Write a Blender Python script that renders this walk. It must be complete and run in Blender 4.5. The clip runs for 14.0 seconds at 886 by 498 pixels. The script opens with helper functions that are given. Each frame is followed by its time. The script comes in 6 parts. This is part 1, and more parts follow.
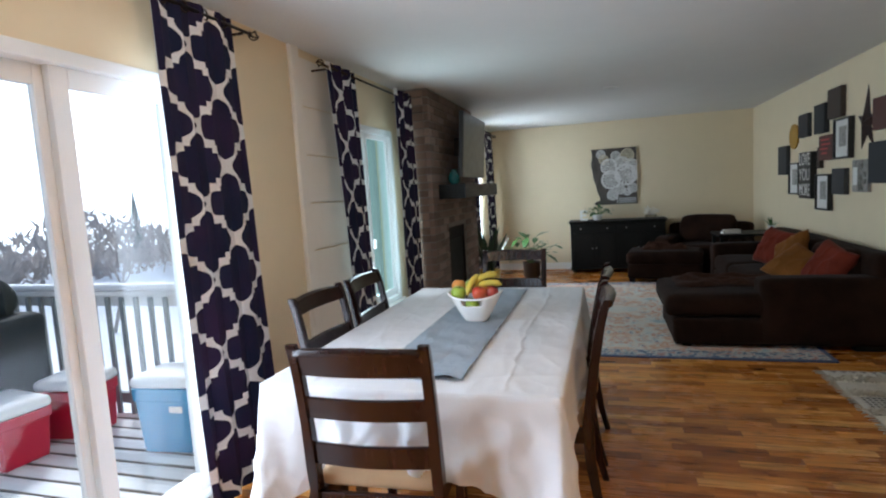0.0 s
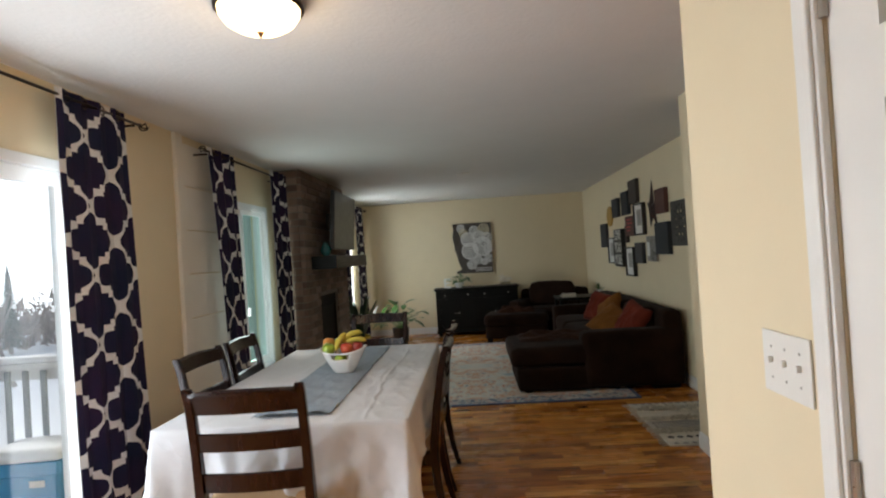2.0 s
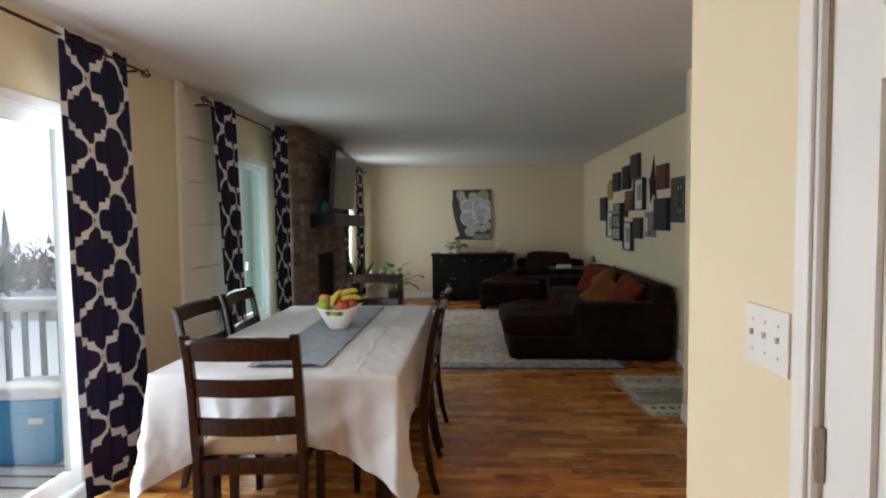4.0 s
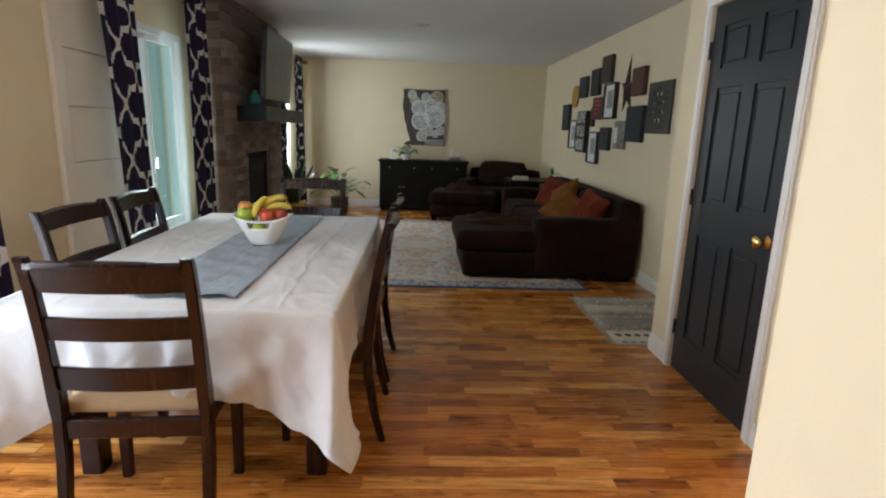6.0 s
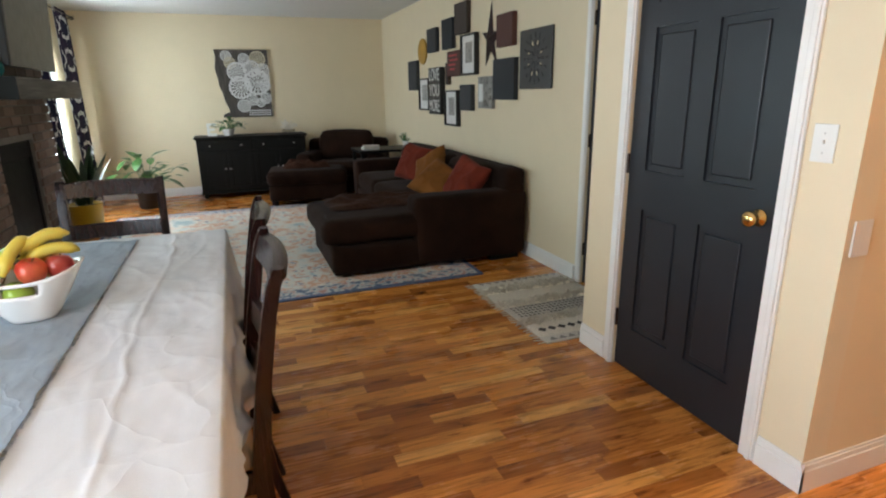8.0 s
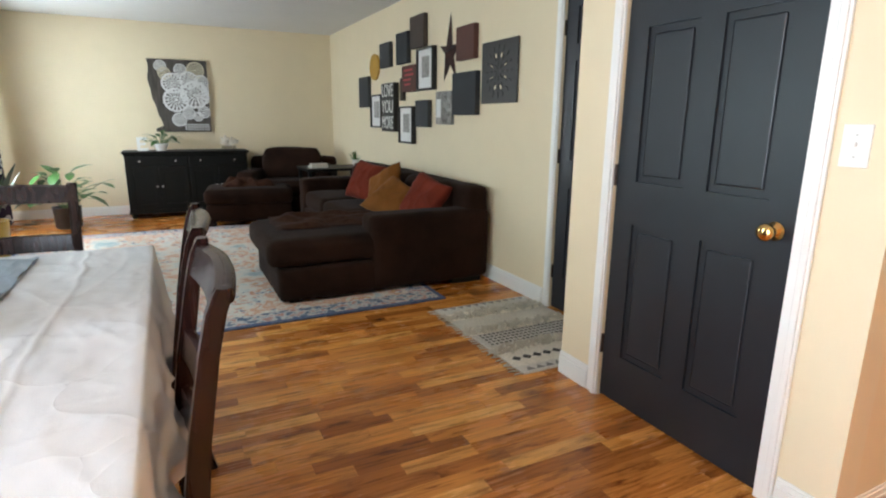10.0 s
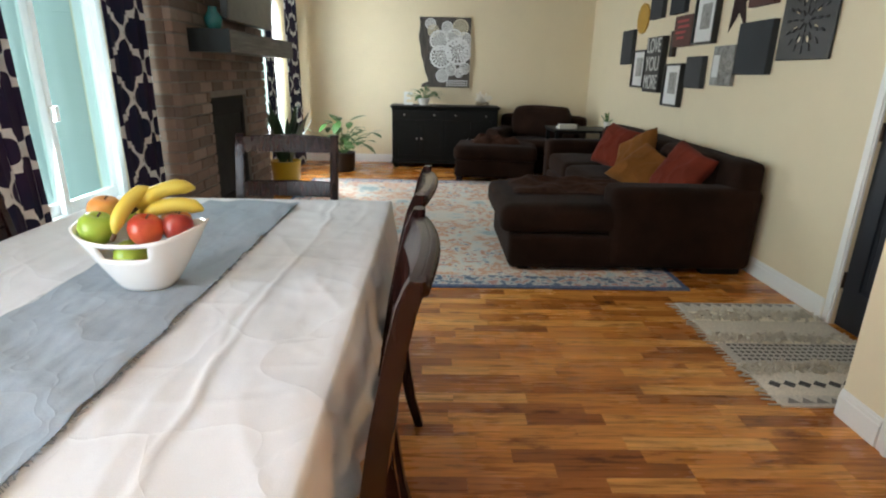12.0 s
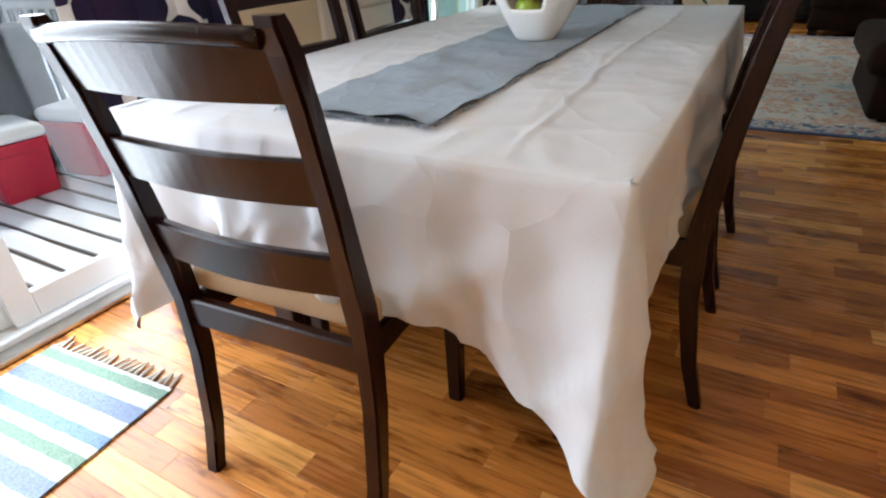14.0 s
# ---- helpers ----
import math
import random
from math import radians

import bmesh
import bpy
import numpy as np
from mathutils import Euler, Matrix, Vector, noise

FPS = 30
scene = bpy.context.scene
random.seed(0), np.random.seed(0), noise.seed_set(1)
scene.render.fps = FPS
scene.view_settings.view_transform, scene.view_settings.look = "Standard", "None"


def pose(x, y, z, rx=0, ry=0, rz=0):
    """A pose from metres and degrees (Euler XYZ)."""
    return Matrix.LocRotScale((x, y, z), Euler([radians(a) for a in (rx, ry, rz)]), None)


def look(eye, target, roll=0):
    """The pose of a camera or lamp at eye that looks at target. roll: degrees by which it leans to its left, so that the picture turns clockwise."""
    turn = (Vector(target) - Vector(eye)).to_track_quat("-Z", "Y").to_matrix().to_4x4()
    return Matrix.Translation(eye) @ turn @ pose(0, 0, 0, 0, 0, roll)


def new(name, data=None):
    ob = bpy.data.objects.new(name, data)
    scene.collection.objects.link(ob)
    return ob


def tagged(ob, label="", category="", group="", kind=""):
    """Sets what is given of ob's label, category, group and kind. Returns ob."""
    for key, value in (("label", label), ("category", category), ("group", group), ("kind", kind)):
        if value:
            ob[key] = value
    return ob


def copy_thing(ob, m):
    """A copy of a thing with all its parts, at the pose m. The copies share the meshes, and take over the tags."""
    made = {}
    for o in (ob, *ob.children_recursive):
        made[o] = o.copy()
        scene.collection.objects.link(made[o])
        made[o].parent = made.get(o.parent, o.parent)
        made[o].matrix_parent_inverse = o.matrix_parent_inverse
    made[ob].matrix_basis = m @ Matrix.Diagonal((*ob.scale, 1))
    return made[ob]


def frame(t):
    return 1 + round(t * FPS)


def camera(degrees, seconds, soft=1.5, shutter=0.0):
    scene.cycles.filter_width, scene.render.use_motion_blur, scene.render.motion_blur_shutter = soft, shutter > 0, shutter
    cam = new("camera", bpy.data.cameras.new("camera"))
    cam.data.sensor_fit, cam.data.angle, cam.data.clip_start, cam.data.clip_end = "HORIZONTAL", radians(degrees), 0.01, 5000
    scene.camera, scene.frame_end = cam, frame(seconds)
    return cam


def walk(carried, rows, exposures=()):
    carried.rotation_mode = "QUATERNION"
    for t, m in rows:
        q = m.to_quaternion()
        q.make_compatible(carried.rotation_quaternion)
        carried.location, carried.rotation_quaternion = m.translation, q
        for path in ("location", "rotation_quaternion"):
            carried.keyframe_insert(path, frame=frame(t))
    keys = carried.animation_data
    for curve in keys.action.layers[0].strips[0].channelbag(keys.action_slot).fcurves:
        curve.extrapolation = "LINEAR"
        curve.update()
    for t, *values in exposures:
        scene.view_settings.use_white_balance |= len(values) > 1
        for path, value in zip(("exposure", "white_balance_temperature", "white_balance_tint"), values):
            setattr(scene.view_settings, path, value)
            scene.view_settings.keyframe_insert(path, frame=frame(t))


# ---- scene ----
cam = camera(78.0, 14.0, soft=2.1)
PATH = [
    (0.0, 0.521, -1.559, 1.425, 16.333, -5.892, 3.418),
    (0.5, 0.506, -1.565, 1.403, 5.206, -4.193, 1.531),
    (1.0, 0.569, -1.708, 1.417, 1.098, -0.703, -1.427),
    (1.5, 0.658, -2.009, 1.403, 2.787, 0.643, 2.658),
    (2.0, 0.691, -2.126, 1.431, 3.215, 0.613, 3.610),
    (2.2, 0.676, -2.080, 1.412, -0.340, -1.128, 1.818),
    (4.3, 0.694, -2.156, 1.417, 3.262, -3.804, 0.570),
    (4.5, 0.677, -2.142, 1.411, 2.735, -5.157, 0.149),
    (5.0, 0.587, -2.029, 1.367, 1.928, -9.713, -1.273),
    (5.5, 0.577, -1.846, 1.338, -1.007, -12.349, -0.096),
    (6.0, 0.636, -1.568, 1.355, -2.253, -12.415, -1.973),
    (6.5, 0.614, -1.306, 1.357, -9.388, -11.925, -0.577),
    (7.0, 0.513, -1.022, 1.346, -10.288, -13.591, -0.328),
    (7.5, 0.520, -0.791, 1.358, -11.487, -14.999, 0.511),
    (8.0, 0.458, -0.644, 1.360, -20.679, -15.980, 0.911),
    (8.5, 0.378, -0.968, 1.373, -23.291, -13.502, 1.420),
    (8.7, 0.351, -1.000, 1.364, -23.705, -13.074, 0.872),
    (10.8, 0.539, 0.018, 1.214, -28.343, -14.023, -0.907),
    (11.0, 0.550, 0.020, 1.220, -28.717, -14.185, -1.095),
    (11.5, 0.560, 0.060, 1.240, -20.348, -15.252, -0.209),
    (12.0, 0.540, -0.120, 1.260, -0.872, -17.864, -1.184),
    (12.5, 0.478, -0.415, 1.308, 9.456, -21.805, 1.402),
    (13.0, 0.407, -0.469, 1.248, 14.385, -25.507, 2.908),
    (13.5, 0.423, -0.556, 1.144, 19.311, -27.016, 2.038),
    (14.0, 0.479, -0.531, 1.034, 28.862, -29.220, 2.973),
]

walk(cam, [(t, pose(x, y, z, 90 + p, r, yw)) for t, x, y, z, yw, p, r in PATH],
     exposures=[(0, -0.03, 5800, 10), (0.5, -0.03, 6600, 10), (1, -0.02, 7200, 10), (1.5, -0.28, 6900, 10), (2.2, -0.58, 6600, 10), (4.3, -0.57, 6450, 10), (5, -0.50, 6350, 10), (6.5, 0.0, 6350, 10), (7.5, 0.38, 6150, 10),
                (8.7, 0.3, 6350, 10), (10.8, 1.0, 6050, 10), (12, 0.6, 6350, 10), (13, 0.15, 6150, 10), (14, -0.1, 6200, 10)])

# ---- light ----
world = bpy.data.worlds.new("world")
scene.world = world
world.use_nodes = True
wn = world.node_tree.nodes
sky = wn.new("ShaderNodeTexSky")
sky.sky_type, sky.sun_disc = "NISHITA", False
sky.sun_elevation, sky.sun_rotation = radians(32), radians(315)
sky.dust_density, sky.air_density = 4.0, 1.0
world.node_tree.links.new(sky.outputs[0], wn["Background"].inputs[0])
wn["Background"].inputs[1].default_value = 0.15


def lamp(name, kind, m, energy, colour, **more):
    data = bpy.data.lights.new(name, kind)
    data.energy, data.color = energy, colour
    if kind == "SUN":
        data.angle = more["angle"]
    if kind == "AREA":
        data.shape, data.size, data.size_y = "RECTANGLE", more["size"], more["size_y"]
    if kind == "POINT":
        data.shadow_soft_size = more["size"]
    ob = new(name, data)
    ob.matrix_world = m
    return ob


lamp("overcast_sun", "SUN", look((-6, 6, 8), (0, 0, 0)), 3.6, (1.0, 0.97, 0.93), angle=radians(10))
# sky light standing in the glazed openings
lamp("sky_light_patio", "AREA", look((-1.362, -0.30, 1.05), (0, -0.30, 1.0)), 80, (0.84, 0.92, 1.0), size=1.75, size_y=1.8)
lamp("sky_light_window", "AREA", look((-1.362, 2.74, 1.25), (0, 2.74, 1.1)), 20, (0.80, 0.97, 0.97), size=0.55, size_y=1.4)
lamp("sky_light_far_window", "AREA", look((-1.362, 6.65, 1.25), (0, 6.65, 1.1)), 54, (0.88, 0.96, 1.0), size=0.8, size_y=1.5)
lamp("ceiling_lamp_glow", "POINT", pose(-0.05, -0.13, 2.255), 4.5, (1.0, 0.70, 0.38), size=0.09)
lamp("hall_lamp_glow", "POINT", pose(3.3, -0.1, 2.2), 34, (1.0, 0.56, 0.24), size=0.12)


# ---- materials ----
class Nodes:
    """Small helper that chains shader nodes."""

    def __init__(self, name, rough=0.6, metal=0.0, spec=0.5):
        self.mat = bpy.data.materials.new(name)
        self.mat.use_nodes = True
        self.t = self.mat.node_tree
        self.b = self.t.nodes["Principled BSDF"]
        self.b.inputs["Roughness"].default_value = rough
        self.b.inputs["Metallic"].default_value = metal
        self.b.inputs["Specular IOR Level"].default_value = spec

    def link(self, a, b):
        self.t.links.new(a, b)

    def coord(self, kind="Object", scale=(1, 1, 1)):
        c = self.t.nodes.new("ShaderNodeTexCoord")
        m = self.t.nodes.new("ShaderNodeMapping")
        m.inputs["Scale"].default_value = scale
        self.link(c.outputs[kind], m.inputs[0])
        return m.outputs[0]

    def noise(self, v, scale, detail=4, rough=0.55):
        n = self.t.nodes.new("ShaderNodeTexNoise")
        n.inputs["Scale"].default_value, n.inputs["Detail"].default_value, n.inputs["Roughness"].default_value = scale, detail, rough
        if v is not None:
            self.link(v, n.inputs["Vector"])
        return n.outputs[0]

    def ramp(self, f, stops):
        r = self.t.nodes.new("ShaderNodeValToRGB")
        e = r.color_ramp.elements
        while len(e) < len(stops):
            e.new(0.5)
        for k, (p, c) in zip(e, stops):
            k.position, k.color = p, (*c, 1)
        self.link(f, r.inputs[0])
        return r.outputs[0]

    def mix(self, f, a, b, mode="MIX"):
        m = self.t.nodes.new("ShaderNodeMix")
        m.data_type, m.blend_type = "RGBA", mode
        for val, k in ((f, 0), (a, 6), (b, 7)):
            if isinstance(val, (int, float)):
                m.inputs[k].default_value = val
            elif isinstance(val, tuple):
                m.inputs[k].default_value = (*val, 1)
            else:
                self.link(val, m.inputs[k])
        return m.outputs[2]

    def m(self, op, a, b=0.0, c=0.0):
        n = self.t.nodes.new("ShaderNodeMath")
        n.operation = op
        for k, val in enumerate((a, b, c)):
            if isinstance(val, (int, float)):
                n.inputs[k].default_value = val
            else:
                self.link(val, n.inputs[k])
        return n.outputs[0]

    def bump(self, h, strength=0.3, dist=0.002):
        n = self.t.nodes.new("ShaderNodeBump")
        n.inputs["Strength"].default_value, n.inputs["Distance"].default_value = strength, dist
        self.link(h, n.inputs["Height"])
        self.link(n.outputs[0], self.b.inputs["Normal"])

    def colour(self, c):
        if isinstance(c, tuple):
            self.b.inputs["Base Color"].default_value = (*c, 1)
        else:
            self.link(c, self.b.inputs["Base Color"])

    def random(self, island=False):
        if island:
            return self.t.nodes.new("ShaderNodeNewGeometry").outputs["Random Per Island"]
        return self.t.nodes.new("ShaderNodeObjectInfo").outputs["Random"]


def shade(c, k):
    return tuple(min(1.0, x * k) for x in c)


def plain(name, c, rough=0.6, metal=0.0, var=0.12, scale=14.0, bump=0.15, spec=0.5, dist=0.002, fine=90.0):
    """Painted or moulded surface: broad mottling, fine relief, uneven gloss."""
    n = Nodes(name, rough, metal, spec)
    v = n.coord()
    broad = n.noise(v, scale * 0.18, 3)
    mid = n.noise(v, scale, 5)
    both = n.m("MULTIPLY_ADD", mid, 0.5, n.m("MULTIPLY", broad, 0.5))
    n.colour(n.ramp(both, [(0.3, shade(c, 1 - var)), (0.7, shade(c, 1 + var))]))
    n.link(n.m("MULTIPLY_ADD", mid, 0.16, rough - 0.08), n.b.inputs["Roughness"])
    n.bump(n.noise(v, fine, 3), bump, dist)
    return n.mat


def wood(name, dark, light, rough=0.35, axis=2, scale=1.0, bump=0.12, spec=0.5):
    n = Nodes(name, rough, 0.0, spec)
    s = [26 * scale] * 3
    s[axis] = 1.6 * scale
    v = n.coord("Object", tuple(s))
    grain = n.noise(v, 2.2, 6, 0.6)
    blot = n.noise(n.coord(), 3.0, 3)
    n.colour(n.mix(n.m("MULTIPLY", blot, 0.5), n.ramp(grain, [(0.32, dark), (0.7, light)]), shade(dark, 0.7)))
    n.link(n.m("MULTIPLY_ADD", grain, 0.2, rough - 0.1), n.b.inputs["Roughness"])
    n.bump(grain, bump, 0.001)
    return n.mat


def fabric(name, c, weave=420.0, rough=0.95, var=0.18, bump=0.35, sheen=0.0, broad=5.0):
    n = Nodes(name, rough, 0, 0.08)
    v = n.coord()
    f = n.noise(v, weave, 2)
    g = n.noise(v, broad, 5)
    n.colour(n.mix(0.25, n.ramp(g, [(0.3, shade(c, 1 - var)), (0.72, shade(c, 1 + var))]), n.ramp(f, [(0.3, shade(c, 0.6)), (0.7, shade(c, 1.35))])))
    n.bump(f, bump, 0.0012)
    n.b.inputs["Sheen Weight"].default_value = sheen
    n.b.inputs["Sheen Roughness"].default_value = 0.45
    return n.mat


def floor_wood(name, island):
    n = Nodes(name, 0.24)
    r = n.random(island)
    geo = n.t.nodes.new("ShaderNodeNewGeometry")
    mp = n.t.nodes.new("ShaderNodeMapping")
    mp.inputs["Scale"].default_value = (2.6, 46, 46)
    n.link(geo.outputs["Position"], mp.inputs[0])
    off = n.t.nodes.new("ShaderNodeCombineXYZ")
    n.link(n.m("MULTIPLY", r, 37.0), off.inputs[0])
    n.link(n.m("MULTIPLY", r, 91.0), off.inputs[2])
    n.link(off.outputs[0], mp.inputs["Location"])
    grain = n.noise(mp.outputs[0], 1.6, 7, 0.62)
    mp2 = n.t.nodes.new("ShaderNodeMapping")
    mp2.inputs["Scale"].default_value = (3.0, 11, 11)
    n.link(geo.outputs["Position"], mp2.inputs[0])
    n.link(off.outputs[0], mp2.inputs["Location"])
    figure = n.noise(mp2.outputs[0], 1.5, 5, 0.6)
    base = n.ramp(r, [(0.0, (0.30, 0.100, 0.021)), (0.3, (0.45, 0.165, 0.034)), (0.6, (0.59, 0.230, 0.048)), (0.88, (0.70, 0.31, 0.072)), (1.0, (0.78, 0.41, 0.12))])
    streak = n.ramp(grain, [(0.30, (0.34, 0.23, 0.16)), (0.50, (1, 1, 1)), (0.75, (1.3, 1.27, 1.2))])
    fig = n.ramp(figure, [(0.30, (0.30, 0.20, 0.14)), (0.44, (0.95, 0.93, 0.9)), (0.8, (1.12, 1.1, 1.05))])
    n.colour(n.mix(1.0, n.mix(0.8, base, streak, "MULTIPLY"), fig, "MULTIPLY"))
    smear = n.noise(geo.outputs["Position"], 2.3, 4)
    n.link(n.m("MULTIPLY_ADD", smear, 0.22, n.m("MULTIPLY_ADD", grain, 0.1, 0.10)), n.b.inputs["Roughness"])
    n.bump(grain, 0.12, 0.0008)
    return n.mat


def curtain_print(name):
    """Navy cotton with an off-white trellis of linked quatrefoils and rings."""
    n = Nodes(name, 0.85, 0, 0.25)
    uv = n.t.nodes.new("ShaderNodeTexCoord").outputs["UV"]
    sep = n.t.nodes.new("ShaderNodeSeparateXYZ")
    n.link(uv, sep.inputs[0])
    u, v = sep.outputs[0], sep.outputs[1]
    W, H = 0.40, 0.355

    def cell(ou, ov):
        a = n.m("SUBTRACT", n.m("FLOORED_MODULO", n.m("ADD", u, ou), W), W / 2)
        b = n.m("SUBTRACT", n.m("FLOORED_MODULO", n.m("ADD", v, ov), H), H / 2)
        return n.m("ABSOLUTE", a), n.m("ABSOLUTE", b)

    def length(a, b):
        return n.m("SQRT", n.m("ADD", n.m("MULTIPLY", a, a), n.m("MULTIPLY", b, b)))

    fields = []
    for ou, ov in ((0.0, 0.0), (W / 2, H / 2)):
        a, b = cell(ou, ov)
        top = n.m("SUBTRACT", length(a, n.m("SUBTRACT", b, 0.088)), 0.054)
        side = n.m("SUBTRACT", length(n.m("SUBTRACT", a, 0.104), b), 0.055)
        box = n.m("MAXIMUM", n.m("SUBTRACT", a, 0.090), n.m("SUBTRACT", b, 0.079))
        fields.append(n.m("MINIMUM", n.m("MINIMUM", top, side), box))
    # the pale band is what the quatrefoils leave free; a navy dot makes each crossing a ring
    lines = n.m("SUBTRACT", 0.0035, n.m("MINIMUM", fields[0], fields[1]))
    a, b = cell(0.0, H / 2)
    lines = n.m("MAXIMUM", lines, n.m("SUBTRACT", 0.013, length(a, b)))
    f = n.m("LESS_THAN", lines, 0.0)
    weave = n.noise(n.coord("Object"), 500, 2)
    fade = n.noise(n.coord("Object"), 3.0, 3)
    navy = n.ramp(fade, [(0.35, (0.008, 0.012, 0.038)), (0.7, (0.028, 0.013, 0.045))])
    white = n.ramp(weave, [(0.3, (0.60, 0.60, 0.60)), (0.7, (0.80, 0.80, 0.79))])
    n.colour(n.mix(f, navy, white))
    n.bump(weave, 0.25, 0.0008)
    n.b.inputs["Transmission Weight"].default_value = 0.0
    return n.mat


def rug_print(name):
    """Distressed oriental pattern: pale ground, blue and rust motifs, navy border."""
    n = Nodes(name, 0.97, 0, 0.15)
    v = n.coord("Object")
    sep = n.t.nodes.new("ShaderNodeSeparateXYZ")
    n.link(v, sep.inputs[0])
    ax, ay = n.m("ABSOLUTE", sep.outputs[0]), n.m("ABSOLUTE", sep.outputs[1])
    sym = n.t.nodes.new("ShaderNodeCombineXYZ")
    n.link(ax, sym.inputs[0])
    n.link(ay, sym.inputs[1])
    p = sym.outputs[0]
    big = n.noise(p, 3.0, 5, 0.65)
    vo = n.t.nodes.new("ShaderNodeTexVoronoi")
    vo.inputs["Scale"].default_value = 7.5
    n.link(p, vo.inputs["Vector"])
    mid = n.noise(p, 15.0, 4, 0.6)
    fine = n.noise(v, 60.0, 3, 0.7)
    ground = n.ramp(big, [(0.36, (0.35, 0.46, 0.49)), (0.43, (0.68, 0.67, 0.62)), (0.49, (0.70, 0.63, 0.54)), (0.54, (0.61, 0.32, 0.20)), (0.59, (0.70, 0.62, 0.53)), (0.66, (0.42, 0.51, 0.54))])
    motif = n.ramp(mid, [(0.37, (0.07, 0.12, 0.23)), (0.43, (0.66, 0.66, 0.62)), (0.52, (0.68, 0.61, 0.53)), (0.57, (0.51, 0.18, 0.16)), (0.63, (0.63, 0.44, 0.21))])
    col = n.mix(n.m("LESS_THAN", vo.outputs["Distance"], 0.42), ground, motif)
    edge = n.m("MINIMUM", n.m("SUBTRACT", 1.525, ax), n.m("SUBTRACT", 1.745, ay))
    band = n.ramp(n.noise(v, 22.0, 3), [(0.42, (0.09, 0.13, 0.21)), (0.5, (0.58, 0.59, 0.57)), (0.62, (0.44, 0.22, 0.19))])
    col = n.mix(n.m("LESS_THAN", edge, 0.20), col, band)
    col = n.mix(n.m("LESS_THAN", edge, 0.035), col, (0.07, 0.10, 0.20))
    worn = n.ramp(fine, [(0.42, (0, 0, 0)), (0.62, (1, 1, 1))])
    n.colour(n.mix(n.m("MULTIPLY", worn, 0.15), col, (0.52, 0.52, 0.50)))
    n.bump(fine, 0.6, 0.004)
    return n.mat


def stripes(name, axis, stops, size, fine=220.0):
    """Woven bands across one axis, repeating every size metres."""
    n = Nodes(name, 0.97, 0, 0.15)
    sep = n.t.nodes.new("ShaderNodeSeparateXYZ")
    v = n.coord("Object")
    n.link(v, sep.inputs[0])
    wob = n.m("MULTIPLY", n.noise(v, 18, 2), 0.012)
    f = n.m("DIVIDE", n.m("FLOORED_MODULO", n.m("ADD", sep.outputs[axis], wob), size), size)
    r = n.t.nodes.new("ShaderNodeValToRGB")
    r.color_ramp.interpolation = "CONSTANT"
    e = r.color_ramp.elements
    while len(e) < len(stops):
        e.new(0.5)
    for k, (q, c) in zip(e, stops):
        k.position, k.color = q, (*c, 1)
    n.link(f, r.inputs[0])
    w = n.noise(v, fine, 3)
    n.colour(n.mix(0.55, r.outputs[0], n.ramp(w, [(0.3, (0.6, 0.6, 0.6)), (0.7, (1.3, 1.3, 1.3))]), "MULTIPLY"))
    n.bump(w, 0.7, 0.004)
    return n.mat


def glass(name, tint):
    n = Nodes(name, 0.02)
    n.t.nodes.remove(n.b)
    out = n.t.nodes["Material Output"]
    tr, gl, fr, mx = (n.t.nodes.new("ShaderNode" + k) for k in ("BsdfTransparent", "BsdfGlossy", "LayerWeight", "MixShader"))
    tr.inputs[0].default_value = (*tint, 1)
    gl.inputs["Roughness"].default_value = 0.02
    n.link(n.m("MULTIPLY_ADD", n.m("POWER", fr.outputs["Facing"], 5.0), 0.8, 0.03), mx.inputs[0])
    n.link(tr.outputs[0], mx.inputs[1])
    n.link(gl.outputs[0], mx.inputs[2])
    n.link(mx.outputs[0], out.inputs[0])
    return n.mat


def glow(name, c, strength):
    n = Nodes(name, 0.4)
    n.colour(c)
    n.b.inputs["Emission Color"].default_value = (*c, 1)
    n.b.inputs["Emission Strength"].default_value = strength
    return n.mat


M_WALL = plain("cream_wall_paint", (0.75, 0.645, 0.45), 0.75, var=0.03, scale=5, bump=0.25, dist=0.0015, fine=160)
# same cream paint, tinted oranger to carry the hall's warm lamplight
M_HALL = plain("cream_paint_warm_lit", (0.75, 0.62, 0.41), 0.75, var=0.03, scale=5, bump=0.25, dist=0.0015, fine=160)
M_CEIL = plain("ceiling_knockdown", (0.68, 0.675, 0.66), 0.9, var=0.03, scale=6, bump=0.6, dist=0.004, fine=38)
M_TRIM = plain("white_gloss_trim", (0.80, 0.79, 0.76), 0.35, var=0.03, scale=9, bump=0.05)
M_PANEL = plain("white_panel_paint", (0.80, 0.77, 0.70), 0.5, var=0.03, scale=9, bump=0.08)
M_VINYL = plain("white_vinyl_frame", (0.80, 0.82, 0.83), 0.4, var=0.03, scale=9, bump=0.04)
M_BLACKDOOR = plain("charcoal_door_paint", (0.013, 0.015, 0.020), 0.42, var=0.2, scale=8, bump=0.1, fine=60)
M_BRASS = plain("polished_brass", (0.83, 0.58, 0.22), 0.16, 1.0, var=0.06)
M_BRONZE = plain("bronze_metal", (0.055, 0.038, 0.030), 0.35, 1.0, var=0.2)
M_STEEL = plain("brushed_nickel", (0.5, 0.48, 0.45), 0.3, 1.0, var=0.08)
M_FLOOR_A = floor_wood("floor_strip_wood", False)
M_FLOOR_B = floor_wood("floor_strip_wood_far", True)
M_SUB = plain("dark_floor_joint", (0.035, 0.018, 0.008), 0.8)
M_BROWNWOOD = wood("dark_cherry_wood", (0.011, 0.0034, 0.0030), (0.028, 0.0085, 0.0078), 0.24, spec=0.32)
M_BLACKWOOD = wood("black_stained_wood", (0.003, 0.0035, 0.0033), (0.007, 0.0075, 0.007), 0.5, spec=0.22)
